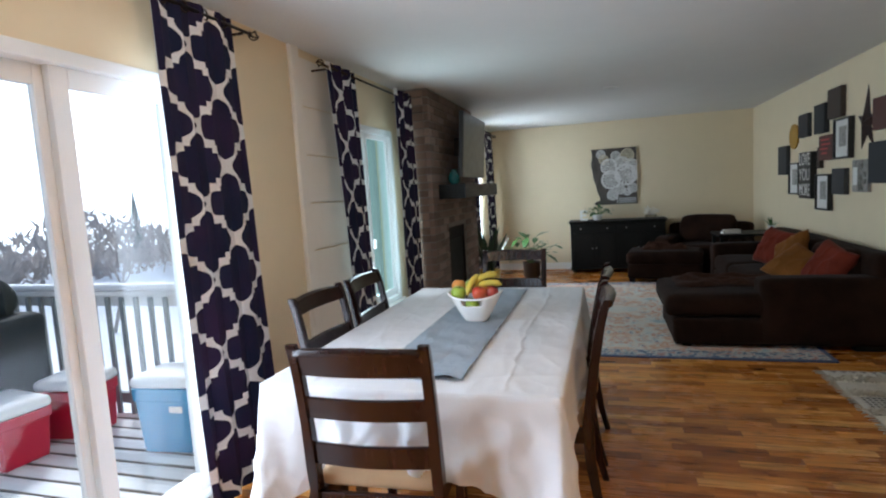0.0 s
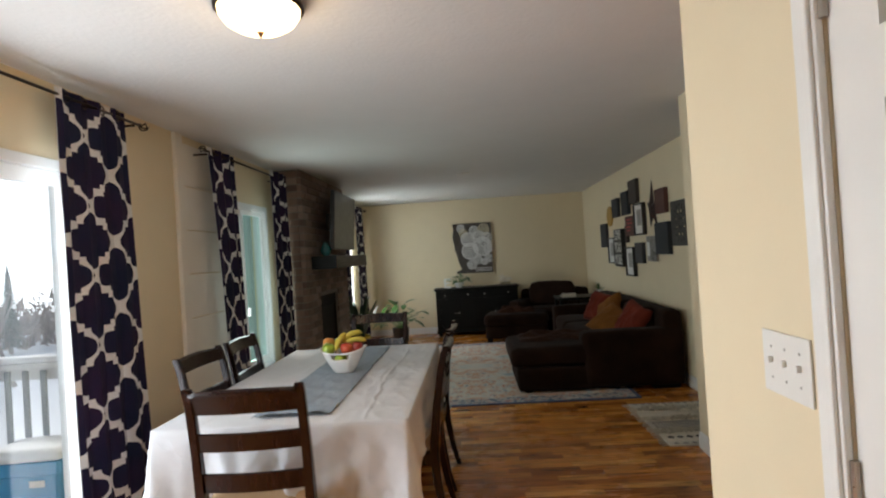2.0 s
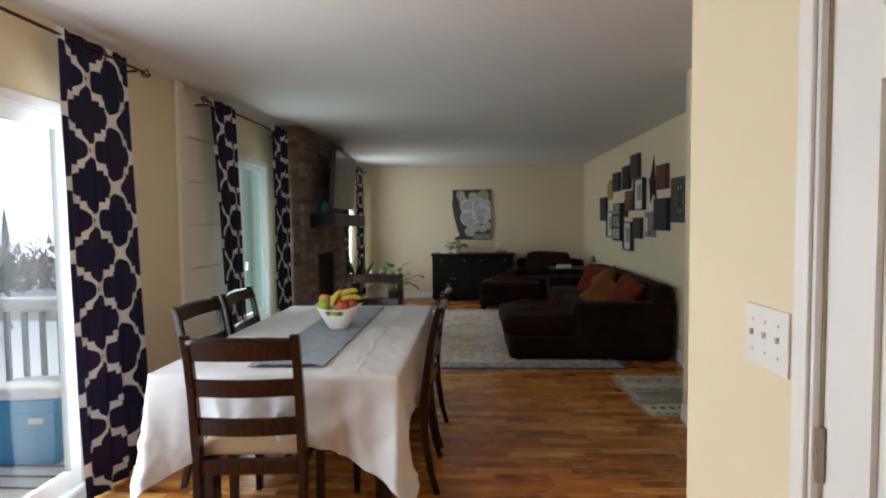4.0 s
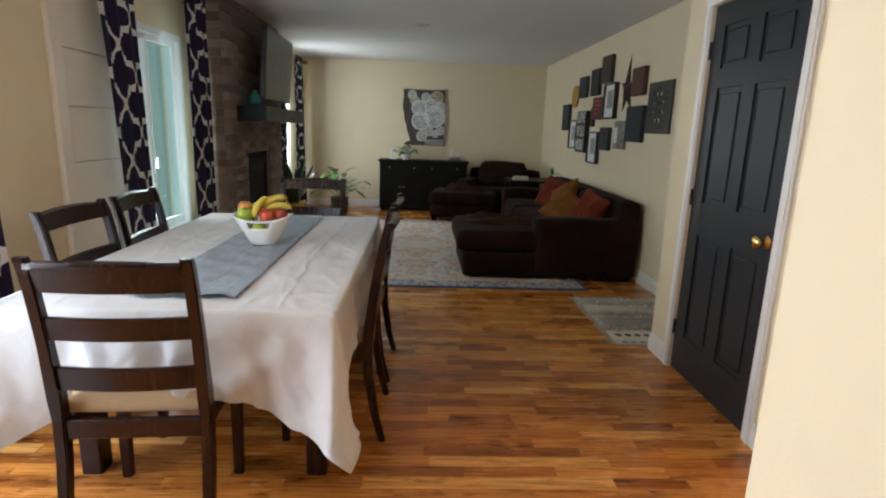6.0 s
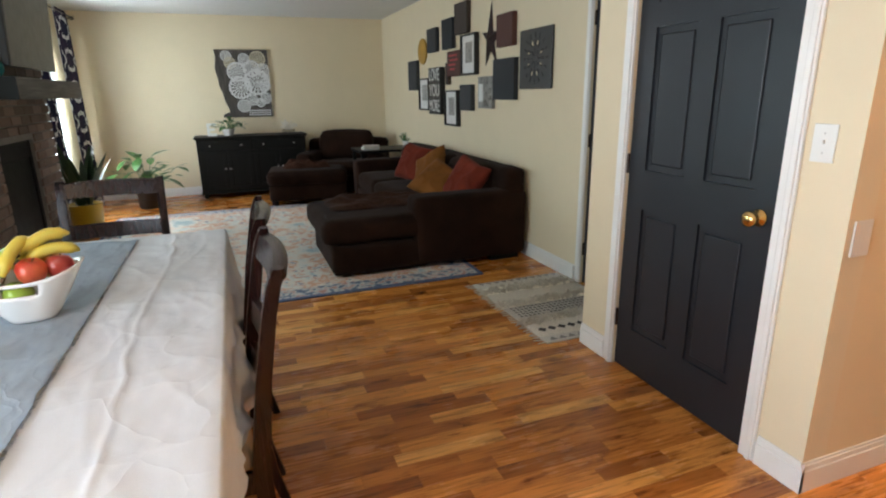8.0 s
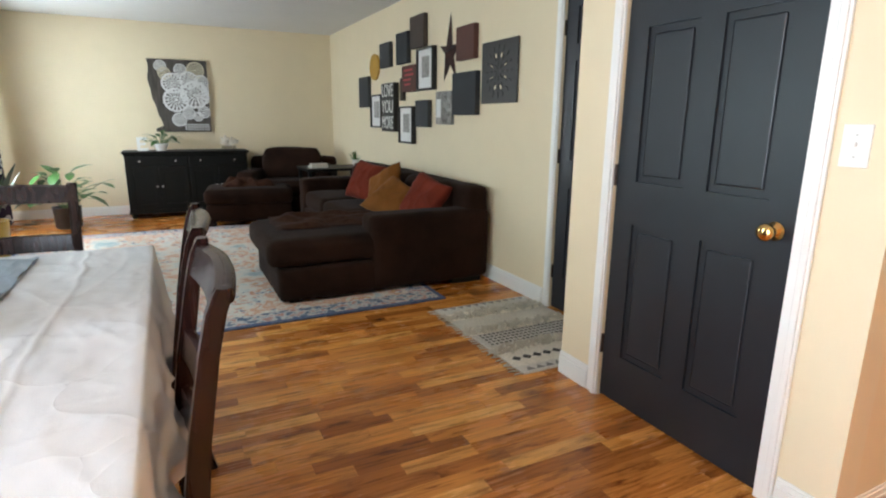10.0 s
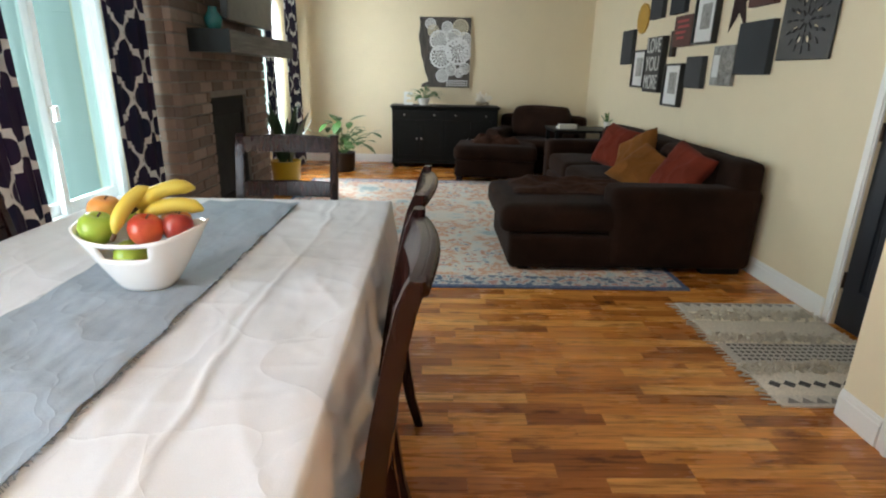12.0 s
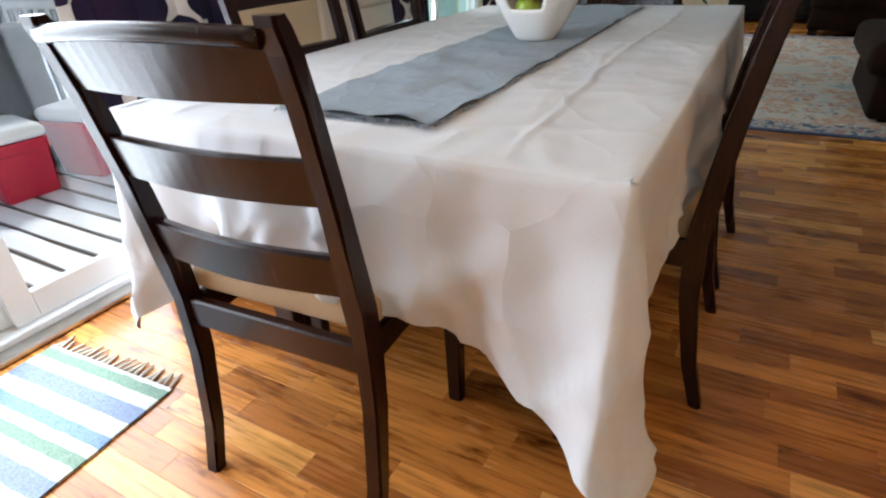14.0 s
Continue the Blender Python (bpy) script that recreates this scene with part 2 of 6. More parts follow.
M_GREYWOOD = wood("weathered_grey_wood", (0.10, 0.095, 0.085), (0.25, 0.24, 0.22), 0.75, axis=1)
M_BARNWOOD = wood("dark_barn_wood", (0.045, 0.038, 0.032), (0.13, 0.115, 0.10), 0.8, axis=2)
M_SOFA = fabric("brown_chenille", (0.020, 0.0096, 0.0062), 260, 0.95, 0.55, 0.5, 0.03, broad=3.5)
M_THROW = fabric("brown_knit_throw", (0.042, 0.018, 0.011), 120, 0.98, 0.4, 0.9, 0.02, broad=30)
M_RUST = fabric("rust_velvet", (0.15, 0.026, 0.014), 300, 0.9, 0.3, 0.3, 0.05)
M_MUSTARD = fabric("mustard_velvet", (0.20, 0.078, 0.018), 300, 0.9, 0.3, 0.3, 0.05)


def wrinkled(name, c, weave, depth, scale):
    """Cotton or linen with soft pressed and crumpled wrinkles."""
    n = Nodes(name, 0.9, 0, 0.2)
    v = n.coord()
    warp = n.t.nodes.new("ShaderNodeVectorMath")
    warp.operation = "MULTIPLY_ADD"
    w = n.t.nodes.new("ShaderNodeTexNoise")
    w.inputs["Scale"].default_value = scale * 0.6
    n.link(v, w.inputs["Vector"])
    n.link(w.outputs[1], warp.inputs[0])
    warp.inputs[1].default_value = (0.35, 0.35, 0.35)
    n.link(v, warp.inputs[2])
    vo = n.t.nodes.new("ShaderNodeTexVoronoi")
    vo.feature = "DISTANCE_TO_EDGE"
    vo.inputs["Scale"].default_value = scale
    n.link(warp.outputs[0], vo.inputs["Vector"])
    fold = n.m("POWER", n.m("MINIMUM", n.m("MULTIPLY", vo.outputs["Distance"], 3.0), 1.0), 0.5)
    soft = n.noise(n.coord("Object", (1.0, 0.55, 1.0)), scale * 1.5, 2, 0.45)
    thread = n.noise(v, weave, 2)
    h = n.m("ADD", n.m("MULTIPLY", fold, -0.10), n.m("MULTIPLY_ADD", thread, 0.02, soft))
    n.colour(n.mix(0.5, n.ramp(thread, [(0.3, shade(c, 0.90)), (0.7, shade(c, 1.08))]), n.ramp(soft, [(0.3, shade(c, 0.94)), (0.7, shade(c, 1.04))])))
    n.bump(h, 0.75, depth)
    return n.mat


M_LINEN = wrinkled("white_tablecloth_cotton", (0.63, 0.645, 0.67), 700, 0.032, 4.5)
M_RUNNER = wrinkled("grey_runner_linen", (0.285, 0.335, 0.385), 330, 0.024, 8.0)
M_SEAT = fabric("beige_seat_suede", (0.42, 0.30, 0.185), 400, 0.9, 0.08, 0.25)
M_CURTAIN = curtain_print("trellis_curtain")
M_LINING = fabric("white_curtain_lining", (0.78, 0.78, 0.77), 500, 0.95, 0.04)
M_RUG = rug_print("oriental_rug_pile")
M_MAT = stripes("cream_grey_wool", 1, [(0.0, (0.58, 0.54, 0.48)), (0.02, (0.85, 0.78, 0.65)), (0.118, (0.62, 0.57, 0.48)), (0.275, (0.85, 0.78, 0.65)), (0.392, (0.64, 0.60, 0.53)), (0.57, (0.76, 0.70, 0.60)), (0.824, (0.58, 0.54, 0.48))], 1.02, 120)
M_RAG = stripes("blue_green_rag_weave", 1, [(0.0, (0.52, 0.55, 0.52)), (0.2, (0.22, 0.27, 0.38)), (0.42, (0.52, 0.53, 0.48)), (0.58, (0.20, 0.29, 0.23)), (0.72, (0.55, 0.58, 0.56)), (0.84, (0.20, 0.29, 0.43))], 0.24, 160)
M_HALLMAT = stripes("black_cream_stripe", 0, [(0.0, (0.04, 0.035, 0.03)), (0.55, (0.52, 0.42, 0.30))], 0.034, 160)
M_PORC = plain("white_porcelain", (0.80, 0.79, 0.76), 0.12, var=0.02, bump=0.0)
M_GLASS = glass("clear_glass", (0.95, 0.97, 0.97))
M_GREENGLASS = glass("greenish_glass", (0.80, 0.94, 0.90))
M_TV = plain("tv_screen", (0.010, 0.011, 0.012), 0.32, var=0.1, bump=0.0, spec=0.3)
M_BLACKPLASTIC = plain("black_plastic", (0.014, 0.014, 0.015), 0.4, var=0.15)
M_WHITEPLASTIC = plain("white_plastic", (0.76, 0.75, 0.71), 0.35, var=0.02, bump=0.02)
M_MORTAR = plain("grey_mortar", (0.22, 0.20, 0.18), 0.95, var=0.15, scale=30, bump=0.6)
M_SOOT = plain("soot_black_firebox", (0.010, 0.009, 0.009), 0.9, var=0.3)
M_FIREGLASS = plain("smoked_fire_glass", (0.006, 0.006, 0.006), 0.5, var=0.1, bump=0, spec=0.12)
M_SNOW = plain("snow", (0.80, 0.82, 0.86), 0.9, var=0.04, scale=3, bump=0.5, dist=0.02, fine=9)
M_DECK = wood("grey_deck_board", (0.20, 0.185, 0.17), (0.36, 0.34, 0.32), 0.85, axis=0)
M_RAILWHITE = plain("snowy_white_rail", (0.72, 0.73, 0.74), 0.7, var=0.08, scale=12)
M_RAILGREY = plain("grey_baluster", (0.22, 0.25, 0.27), 0.7, var=0.12, scale=12)
# bark colour lightened: bright outdoor haze is mixed into the grey
M_BARK = plain("hazed_grey_bark", (0.50, 0.46, 0.43), 0.95, var=0.3, scale=30, bump=0.8, dist=0.01)
M_SIDING = plain("pale_green_siding", (0.44, 0.52, 0.50), 0.7, var=0.04, scale=6)
M_LEAF = plain("green_leaf", (0.055, 0.14, 0.030), 0.4, var=0.3, scale=18, bump=0.1)
M_DARKLEAF = plain("dark_green_leaf", (0.020, 0.055, 0.020), 0.35, var=0.3, scale=18, bump=0.1)
M_YELLOW = plain("yellow_glazed_pot", (0.55, 0.36, 0.02), 0.35, var=0.08)
M_SOIL = plain("potting_soil", (0.03, 0.02, 0.014), 0.95, var=0.3)


def brick_mat():
    n = Nodes("brown_brick", 0.9)
    r = n.random()
    v = n.coord()
    c = n.ramp(r, [(0.0, (0.13, 0.085, 0.066)), (0.35, (0.21, 0.135, 0.105)), (0.7, (0.29, 0.20, 0.16)), (1.0, (0.35, 0.27, 0.225))])
    n.colour(n.mix(n.m("MULTIPLY", n.noise(v, 25, 5), 0.6), c, (0.20, 0.165, 0.14)))
    n.bump(n.noise(v, 70, 5), 0.8, 0.004)
    return n.mat


M_BRICK = brick_mat()


# ---- building helpers ----
def finish(bm, name, mat, smooth=False):
    me = bpy.data.meshes.new(name)
    bmesh.ops.recalc_face_normals(bm, faces=bm.faces)
    bm.to_mesh(me)
    bm.free()
    for m in (mat if isinstance(mat, (list, tuple)) else [mat]):
        me.materials.append(m)
    if smooth:
        for p in me.polygons:
            p.use_smooth = True
    return me


def thing(name, label, category, m=None, group="", kind=""):
    ob = new(name)
    ob.empty_display_size = 0.1
    ob.matrix_basis = m if m is not None else Matrix.Identity(4)
    return tagged(ob, label, category, group, kind)


def part(name, bm, mat, parent=None, label="", smooth=False):
    ob = new(name, finish(bm, name, mat, smooth))
    ob.parent = parent
    return tagged(ob, label)


def solo(name, bm, mat, label, category, m=None, group="", kind="", smooth=False):
    ob = new(name, finish(bm, name, mat, smooth))
    if m is not None:
        ob.matrix_basis = m
    return tagged(ob, label, category, group, kind)


def box(bm, x0, x1, y0, y1, z0, z1, bevel=0.0, seg=1):
    ret = bmesh.ops.create_cube(bm, size=1.0, matrix=Matrix.Translation(((x0 + x1) / 2, (y0 + y1) / 2, (z0 + z1) / 2)) @ Matrix.Diagonal((x1 - x0, y1 - y0, z1 - z0, 1)))
    if bevel:
        edges = list({e for v in ret["verts"] for e in v.link_edges})
        bmesh.ops.bevel(bm, geom=edges, offset=bevel, segments=seg, affect="EDGES", profile=0.5)
    return bm


def B(*a, **k):
    return box(bmesh.new(), *a, **k)


def cyl(bm, m, r0, r1, h, seg=20):
    bmesh.ops.create_cone(bm, cap_ends=True, segments=seg, radius1=r0, radius2=r1, depth=h, matrix=m @ Matrix.Translation((0, 0, h / 2)))
    return bm


def ball(bm, m, r, seg=16):
    bmesh.ops.create_uvsphere(bm, u_segments=seg, v_segments=max(8, seg // 2), radius=r, matrix=m)
    return bm


def rbox(bm, x0, x1, y0, y1, z0, z1, r, n=8, puff=0.0, rough=0.0, seed=0):
    """Upholstered block: rounded edges, a crowned top and slight unevenness."""
    c = Vector(((x0 + x1) / 2, (y0 + y1) / 2, (z0 + z1) / 2))
    h = Vector(((x1 - x0) / 2, (y1 - y0) / 2, (z1 - z0) / 2))
    t = bmesh.new()
    bmesh.ops.create_cube(t, size=2.0)
    bmesh.ops.subdivide_edges(t, edges=t.edges[:], cuts=n, use_grid_fill=True)
    r = min(r, *h)
    for v in t.verts:
        p = Vector([math.sin(k * math.pi / 2) * h[i] for i, k in enumerate(v.co)])
        q = Vector([max(-h[i] + r, min(h[i] - r, p[i])) for i in range(3)])
        d = p - q
        out = q + d.normalized() * r if d.length > 1e-6 else p
        if puff and v.co.z > 0:
            out.z += puff * max(0, math.cos(v.co.x * math.pi / 2)) ** 0.6 * max(0, math.cos(v.co.y * math.pi / 2)) ** 0.6
        if rough:
            out += noise.noise_vector((out + c) * 5 + Vector((seed, seed, 0))) * rough
        v.co = out + c
    t.normal_update()
    me = bpy.data.meshes.new("scratch")
    t.to_mesh(me)
    t.free()
    bm.from_mesh(me)
    bpy.data.meshes.remove(me)
    return bm


def lathe(bm, profile, m=Matrix.Identity(4), seg=28):
    """Turned shape from (radius, height) pairs."""
    rings = []
    for r, z in profile:
        rings.append([bm.verts.new(m @ Vector((r * math.cos(a), r * math.sin(a), z))) for a in [2 * math.pi * k / seg for k in range(seg)]])
    for a, b in zip(rings, rings[1:]):
        for k in range(seg):
            bm.faces.new((a[k], a[(k + 1) % seg], b[(k + 1) % seg], b[k]))
    if profile[0][0] > 1e-4:
        bm.faces.new(rings[0][::-1])
    if profile[-1][0] > 1e-4:
        bm.faces.new(rings[-1])
    bmesh.ops.remove_doubles(bm, verts=bm.verts[:], dist=1e-5)
    return bm


def tube(bm, pts, radii, seg=8):
    rings = []
    for i, p in enumerate(pts):
        a = Vector(pts[max(0, i - 1)])
        b = Vector(pts[min(len(pts) - 1, i + 1)])
        q = (b - a).to_track_quat("Z", "Y")
        r = radii[i] if isinstance(radii, (list, tuple)) else radii
        rings.append([bm.verts.new(Vector(p) + q @ Vector((r * math.cos(t), r * math.sin(t), 0))) for t in [2 * math.pi * k / seg for k in range(seg)]])
    for a, b in zip(rings, rings[1:]):
        for k in range(seg):
            bm.faces.new((a[k], a[(k + 1) % seg], b[(k + 1) % seg], b[k]))
    bm.faces.new(rings[0][::-1])
    bm.faces.new(rings[-1])
    return bm


# ---- structure ----
XL, XR, YF, YB, ZC = -1.38, 2.72, 7.92, -3.4, 2.42
XD = 2.165          # face of the closet that carries the charcoal door
YH, YJ = 0.43, 1.73  # hall wall, far end of the closet
XS, YS = 1.26, -0.69  # switch wall and its free end


def wall_y(name, x0, x1, y0, y1, openings, mat, label):
    """Wall that runs along y, with openings (y0, y1, z0, z1)."""
    bm = bmesh.new()
    at = y0
    for a, b, lo, hi in sorted(openings):
        box(bm, x0, x1, at, a, 0, ZC)
        if lo > 0:
            box(bm, x0, x1, a, b, 0, lo)
        if hi < ZC:
            box(bm, x0, x1, a, b, hi, ZC)
        at = b
    box(bm, x0, x1, at, y1, 0, ZC)
    return solo(name, bm, mat, label, "wall", kind="structure")


D1 = (-1.25, 0.655, 0.0, 2.03)
W2 = (2.42, 3.30, 0.45, 2.02)
W3 = (6.25, 7.05, 0.45, 2.02)
wall_y("wall_west", XL - 0.16, XL, YB, YF, [D1, W2, W3], M_WALL, "cream painted wall with patio door and windows")
solo("wall_north", B(XL - 0.16, XR + 0.12, YF, YF + 0.12, 0, ZC), M_WALL, "cream painted far wall of the living room", "wall", kind="structure")
solo("wall_south", B(XL - 0.16, 4.6, YB - 0.12, YB, 0, ZC), M_WALL, "plain cream wall behind the dining area", "wall", kind="structure")
D2 = (1.80, 2.56, 0.0, 2.03)
wall_y("wall_east", XR, XR + 0.12, YJ, YF, [D2], M_WALL, "cream painted wall with a picture gallery")
wall_y("wall_closet", XD, XD + 0.11, YH, YJ, [(0.668, 1.456, 0.0, 2.035)], M_WALL, "cream closet wall around the charcoal door")
solo("wall_closet_end", B(XD + 0.11, XR + 0.12, YJ - 0.11, YJ, 0, ZC), M_WALL, "short cream return wall", "wall", kind="structure")
solo("wall_hall", B(XD + 0.11, 4.6, YH, YH + 0.11, 0, ZC), M_HALL, "warm lit cream hall wall", "wall", kind="structure")
solo("wall_hall_end", B(4.6, 4.7, YB, YH + 0.11, 0, ZC), M_HALL, "plain hall end wall", "wall", kind="structure")
wall_y("wall_switch", XS, XS + 0.115, YB, YS, [(-2.02, -1.24, 0, 2.035)], M_WALL, "cream wall end with a triple light switch")
solo("ceiling", B(XL - 0.16, 4.7, YB - 0.12, YF + 0.12, ZC, ZC + 0.12), M_CEIL, "white knockdown textured ceiling", "ceiling", kind="structure")
solo("closet_back", B(XR + 0.01, XR + 0.12, YH + 0.11, YJ - 0.11, 0, ZC), M_WALL, "plain closet back wall", "wall", kind="structure")
solo("corridor_back", B(XR + 0.9, XR + 1.0, YJ, 3.2, 0, ZC), M_WALL, "plain wall behind the side door", "wall", kind="structure")

# panelled section beside the patio door
pan = thing("trim_white_panel", "white painted panelled section with moulded grooves", "panelling", kind="structure")
part("stile", B(XL, XL + 0.03, 1.60, 1.70, 0, ZC, bevel=0.006), M_PANEL, pan)
part("stile", B(XL, XL + 0.02, 1.70, 2.40, 0, 0.12, bevel=0.004), M_PANEL, pan)
for k in range(7):
    z = 0.13 + k * 0.32
    part("panel", B(XL, XL + 0.014, 1.72, 2.36, z, min(z + 0.313, ZC - 0.01), bevel=0.005, seg=2), M_PANEL, pan)


def baseboard(name, runs):
    """Moulded base along runs (x0, y0, x1, y1, nx, ny), normal into the room."""
    bm = bmesh.new()
    for x0, y0, x1, y1, nx, ny in runs:
        for d, lo, hi in ((0.014, 0.0, 0.085), (0.010, 0.085, 0.105), (0.006, 0.105, 0.115)):
            xa, xb = sorted((x0 + 0.0005 * nx, x1 + d * nx)) if nx else sorted((x0, x1))
            ya, yb = sorted((y0 + 0.0005 * ny, y1 + d * ny)) if ny else sorted((y0, y1))
            box(bm, xa, xb, ya, yb, lo, hi)
    return solo(name, bm, M_TRIM, "white moulded baseboard", "baseboard", kind="structure")


baseboard("baseboard_north", [(XL, YF, XR, YF, 0, -1)])
baseboard("baseboard_east", [(XR, 2.64, XR, YF - 0.02, -1, 0)])
baseboard("baseboard_closet", [(XD, YH - 0.014, XD, 0.60, -1, 0), (XD, 1.525, XD, YJ, -1, 0)])
baseboard("baseboard_hall", [(XD - 0.014, YH, 4.6, YH, 0, -1)])
baseboard("baseboard_west", [(XL, 0.70, XL, 1.60, 1, 0), (XL, 5.40, XL, YF - 0.02, 1, 0)])
baseboard("baseboard_switch", [(XS, YB, XS, -2.09, -1, 0), (XS, -1.17, XS, YS, -1, 0)])


def casing(name, face, y0, y1, z1, sgn, w=0.062):
    """Door casing on a wall that faces sgn along x."""
    t = thing(name, "white moulded door casing", "door casing", kind="structure")
    for a, b, lo, hi in ((y0 - w, y0, 0, z1), (y1, y1 + w, 0, z1), (y0 - w, y1 + w, z1, z1 + w)):
        bm = bmesh.new()
        xa, xb = sorted((face, face + sgn * 0.014))
        box(bm, xa, xb, a, b, lo, hi, bevel=0.004, seg=2)
        xa, xb = sorted((face + sgn * 0.012, face + sgn * 0.022))
        if hi - lo > 1:
            box(bm, xa, xb, a + 0.008, a + 0.030, lo, hi, bevel=0.004, seg=2)
        else:
            box(bm, xa, xb, a, b, lo + 0.03, hi - 0.008, bevel=0.004, seg=2)
        part("casing_board", bm, M_TRIM, t)
    return t


casing("trim_closet_casing", XD, 0.668, 1.456, 2.035, -1)
casing("trim_side_casing", XR, 1.80, 2.56, 2.03, -1)
casing("trim_white_casing", XS, -2.02, -1.24, 2.035, -1)


def panel_door(name, label, face, y0, y1, z1, mat, knob_y, sgn, hinge_y, knob_mat):
    """Four-panel moulded leaf, its face at x = face, looking sgn along x."""
    d = thing(name, label, "door", pose(face, y0, 0.008), kind="structure")
    w, t = y1 - y0, 0.035
    px = sorted((0.0, -sgn * t))
    sx = sorted((0.0, -sgn * 0.010))
    rail, stile = 0.115, 0.105
    rows = ((0.22, 0.82), (1.00, 1.60), (1.70, z1 - 0.11))
    body = bmesh.new()
    box(body, *sorted((-sgn * 0.010, -sgn * t)), 0, w, 0, z1)
    mid = w / 2
    for a, b in ((0, stile), (mid - 0.05, mid + 0.05), (w - stile, w)):
        box(body, *sx, a, b, 0, z1)
    for a, b in ((stile, mid - 0.05), (mid + 0.05, w - stile)):
        for lo, hi in ((0, rows[0][0]), (rows[0][1], rows[1][0]), (rows[1][1], rows[2][0]), (rows[2][1], z1)):
            box(body, *sx, a, b, lo, hi)
    part("leaf", body, mat, d)
    for a, b in ((stile, mid - 0.05), (mid + 0.05, w - stile)):
        for lo, hi in rows:
            bm = bmesh.new()
            box(bm, *sorted((-sgn * 0.0105, -sgn * 0.0035)), a + 0.028, b - 0.028, lo + 0.028, hi - 0.028, bevel=0.0065, seg=2)
            part("raised_panel", bm, mat, d)
    if knob_y is not None:
        k = part("door_knob", lathe(bmesh.new(), [(0.031, 0.0), (0.031, 0.006), (0.013, 0.010), (0.012, 0.030), (0.022, 0.036), (0.029, 0.048), (0.027, 0.060), (0.014, 0.066), (0.0, 0.067)],
                 Matrix.Translation((0, knob_y, 0.905)) @ Euler((0, radians(90 * sgn), 0)).to_matrix().to_4x4()), knob_mat, d, "polished brass knob", smooth=True)
    for z in (0.25, 1.02, 1.80):
        part("hinge", cyl(bmesh.new(), Matrix.Translation((sgn * 0.006, hinge_y, z - 0.045)), 0.007, 0.007, 0.09, 10), M_STEEL if mat is M_TRIM else M_BRONZE, d, "metal hinge barrel")
    return d


panel_door("door_1", "closed charcoal black panelled closet door with brass knob", XD + 0.012, 0.672, 1.452, 2.02, M_BLACKDOOR, 0.068, -1, 0.784, M_BRASS)
panel_door("door_2", "closed charcoal black side door beside the woven mat", XR + 0.014, 1.805, 2.555, 2.02, M_BLACKDOOR, 0.07, -1, 0.752, M_BRASS)
panel_door("door_3", "closed white panelled door beside the light switch", XS + 0.004, -2.015, -1.242, 2.02, M_TRIM, 0.07, -1, 0.772, M_BRASS)


def glazing(name, label, o, panes, glass_mat, depth=0.09, tall=False):
    """Vinyl frame in the west wall's opening o, split at the given y into sashes."""
    y0, y1, z0, z1 = o
    w = thing(name, label, "window" if not tall else "patio door", kind="structure")
    xo = XL - 0.12
    f = 0.055
    for a, b, lo, hi in ((y0, y0 + f, z0, z1), (y1 - f, y1, z0, z1), (y0 + f, y1 - f, z1 - f, z1), (y0 + f, y1 - f, z0, z0 + 0.045)):
        part("frame", B(xo, XL + 0.012, a, b, lo, hi, bevel=0.005, seg=2), M_VINYL, w)
    for i, (a, b) in enumerate(panes):
        s = 0.075 if tall else 0.045
        xs = xo + 0.03 + 0.035 * (i % 2)
        sash = bmesh.new()
        lo, hi = z0 + 0.045, z1 - f
        for c in ((a, a + s, lo, hi), (b - s, b, lo, hi), (a + s, b - s, lo, lo + s + 0.02), (a + s, b - s, hi - s, hi)):
            box(sash, xs, xs + 0.034, *c, bevel=0.004, seg=2)
        so = part("sash", sash, M_VINYL, w)
        g = part("pane", B(xs + 0.014, xs + 0.020, a + s, b - s, lo + s + 0.02, hi - s), glass_mat, so)
        g.visible_shadow = False
    return w


d1 = glazing("door_4", "closed white vinyl sliding patio door", D1, [(-1.195, 0.045), (0.005, 0.60)], M_GLASS, tall=True)
part("threshold", B(XL - 0.005, XL + 0.07, D1[0], D1[1], 0.0, 0.022, bevel=0.006), M_STEEL, d1, "grey metal threshold track")
w2 = glazing("window_1", "white vinyl slider window with green-tinted glass", W2, [(2.475, 2.80), (2.74, 3.245)], M_GREENGLASS)
part("latch", B(XL - 0.03, XL + 0.01, 2.755, 2.785, 0.98, 1.06, bevel=0.006, seg=2), M_VINYL, w2)
w3 = glazing("window_2", "white vinyl window half hidden by curtains", W3, [(6.305, 6.70), (6.64, 6.995)], M_GREENGLASS)
for wdw, o in ((w2, W2), (w3, W3)):
    part("window_sill", B(XL - 0.02, XL + 0.045, o[0] - 0.04, o[1] + 0.04, o[2] - 0.028, o[2] - 0.002, bevel=0.006, seg=2), M_TRIM, wdw)


# ---- dining area ----
TX0, TX1, TY0, TY1, TZ = -0.72, 0.379, 0.111, 2.037, 0.765


def dining_table():
    t = thing("dining_table", "dark cherry wood dining table under a white cloth", "table")
    part("tabletop", B(TX0 + 0.015, TX1 - 0.015, TY0 + 0.015, TY1 - 0.015, TZ - 0.034, TZ - 0.006, bevel=0.008, seg=2), M_BROWNWOOD, t)
    part("apron", B(TX0 + 0.10, TX1 - 0.10, TY0 + 0.10, TY1 - 0.10, TZ - 0.13, TZ - 0.034), M_BROWNWOOD, t)
    for x in (TX0 + 0.08, TX1 - 0.16):
        for y in (TY0 + 0.25, TY1 - 0.33):
            part("leg", B(x, x + 0.08, y, y + 0.08, 0, TZ - 0.034, bevel=0.008, seg=2), M_BROWNWOOD, t)


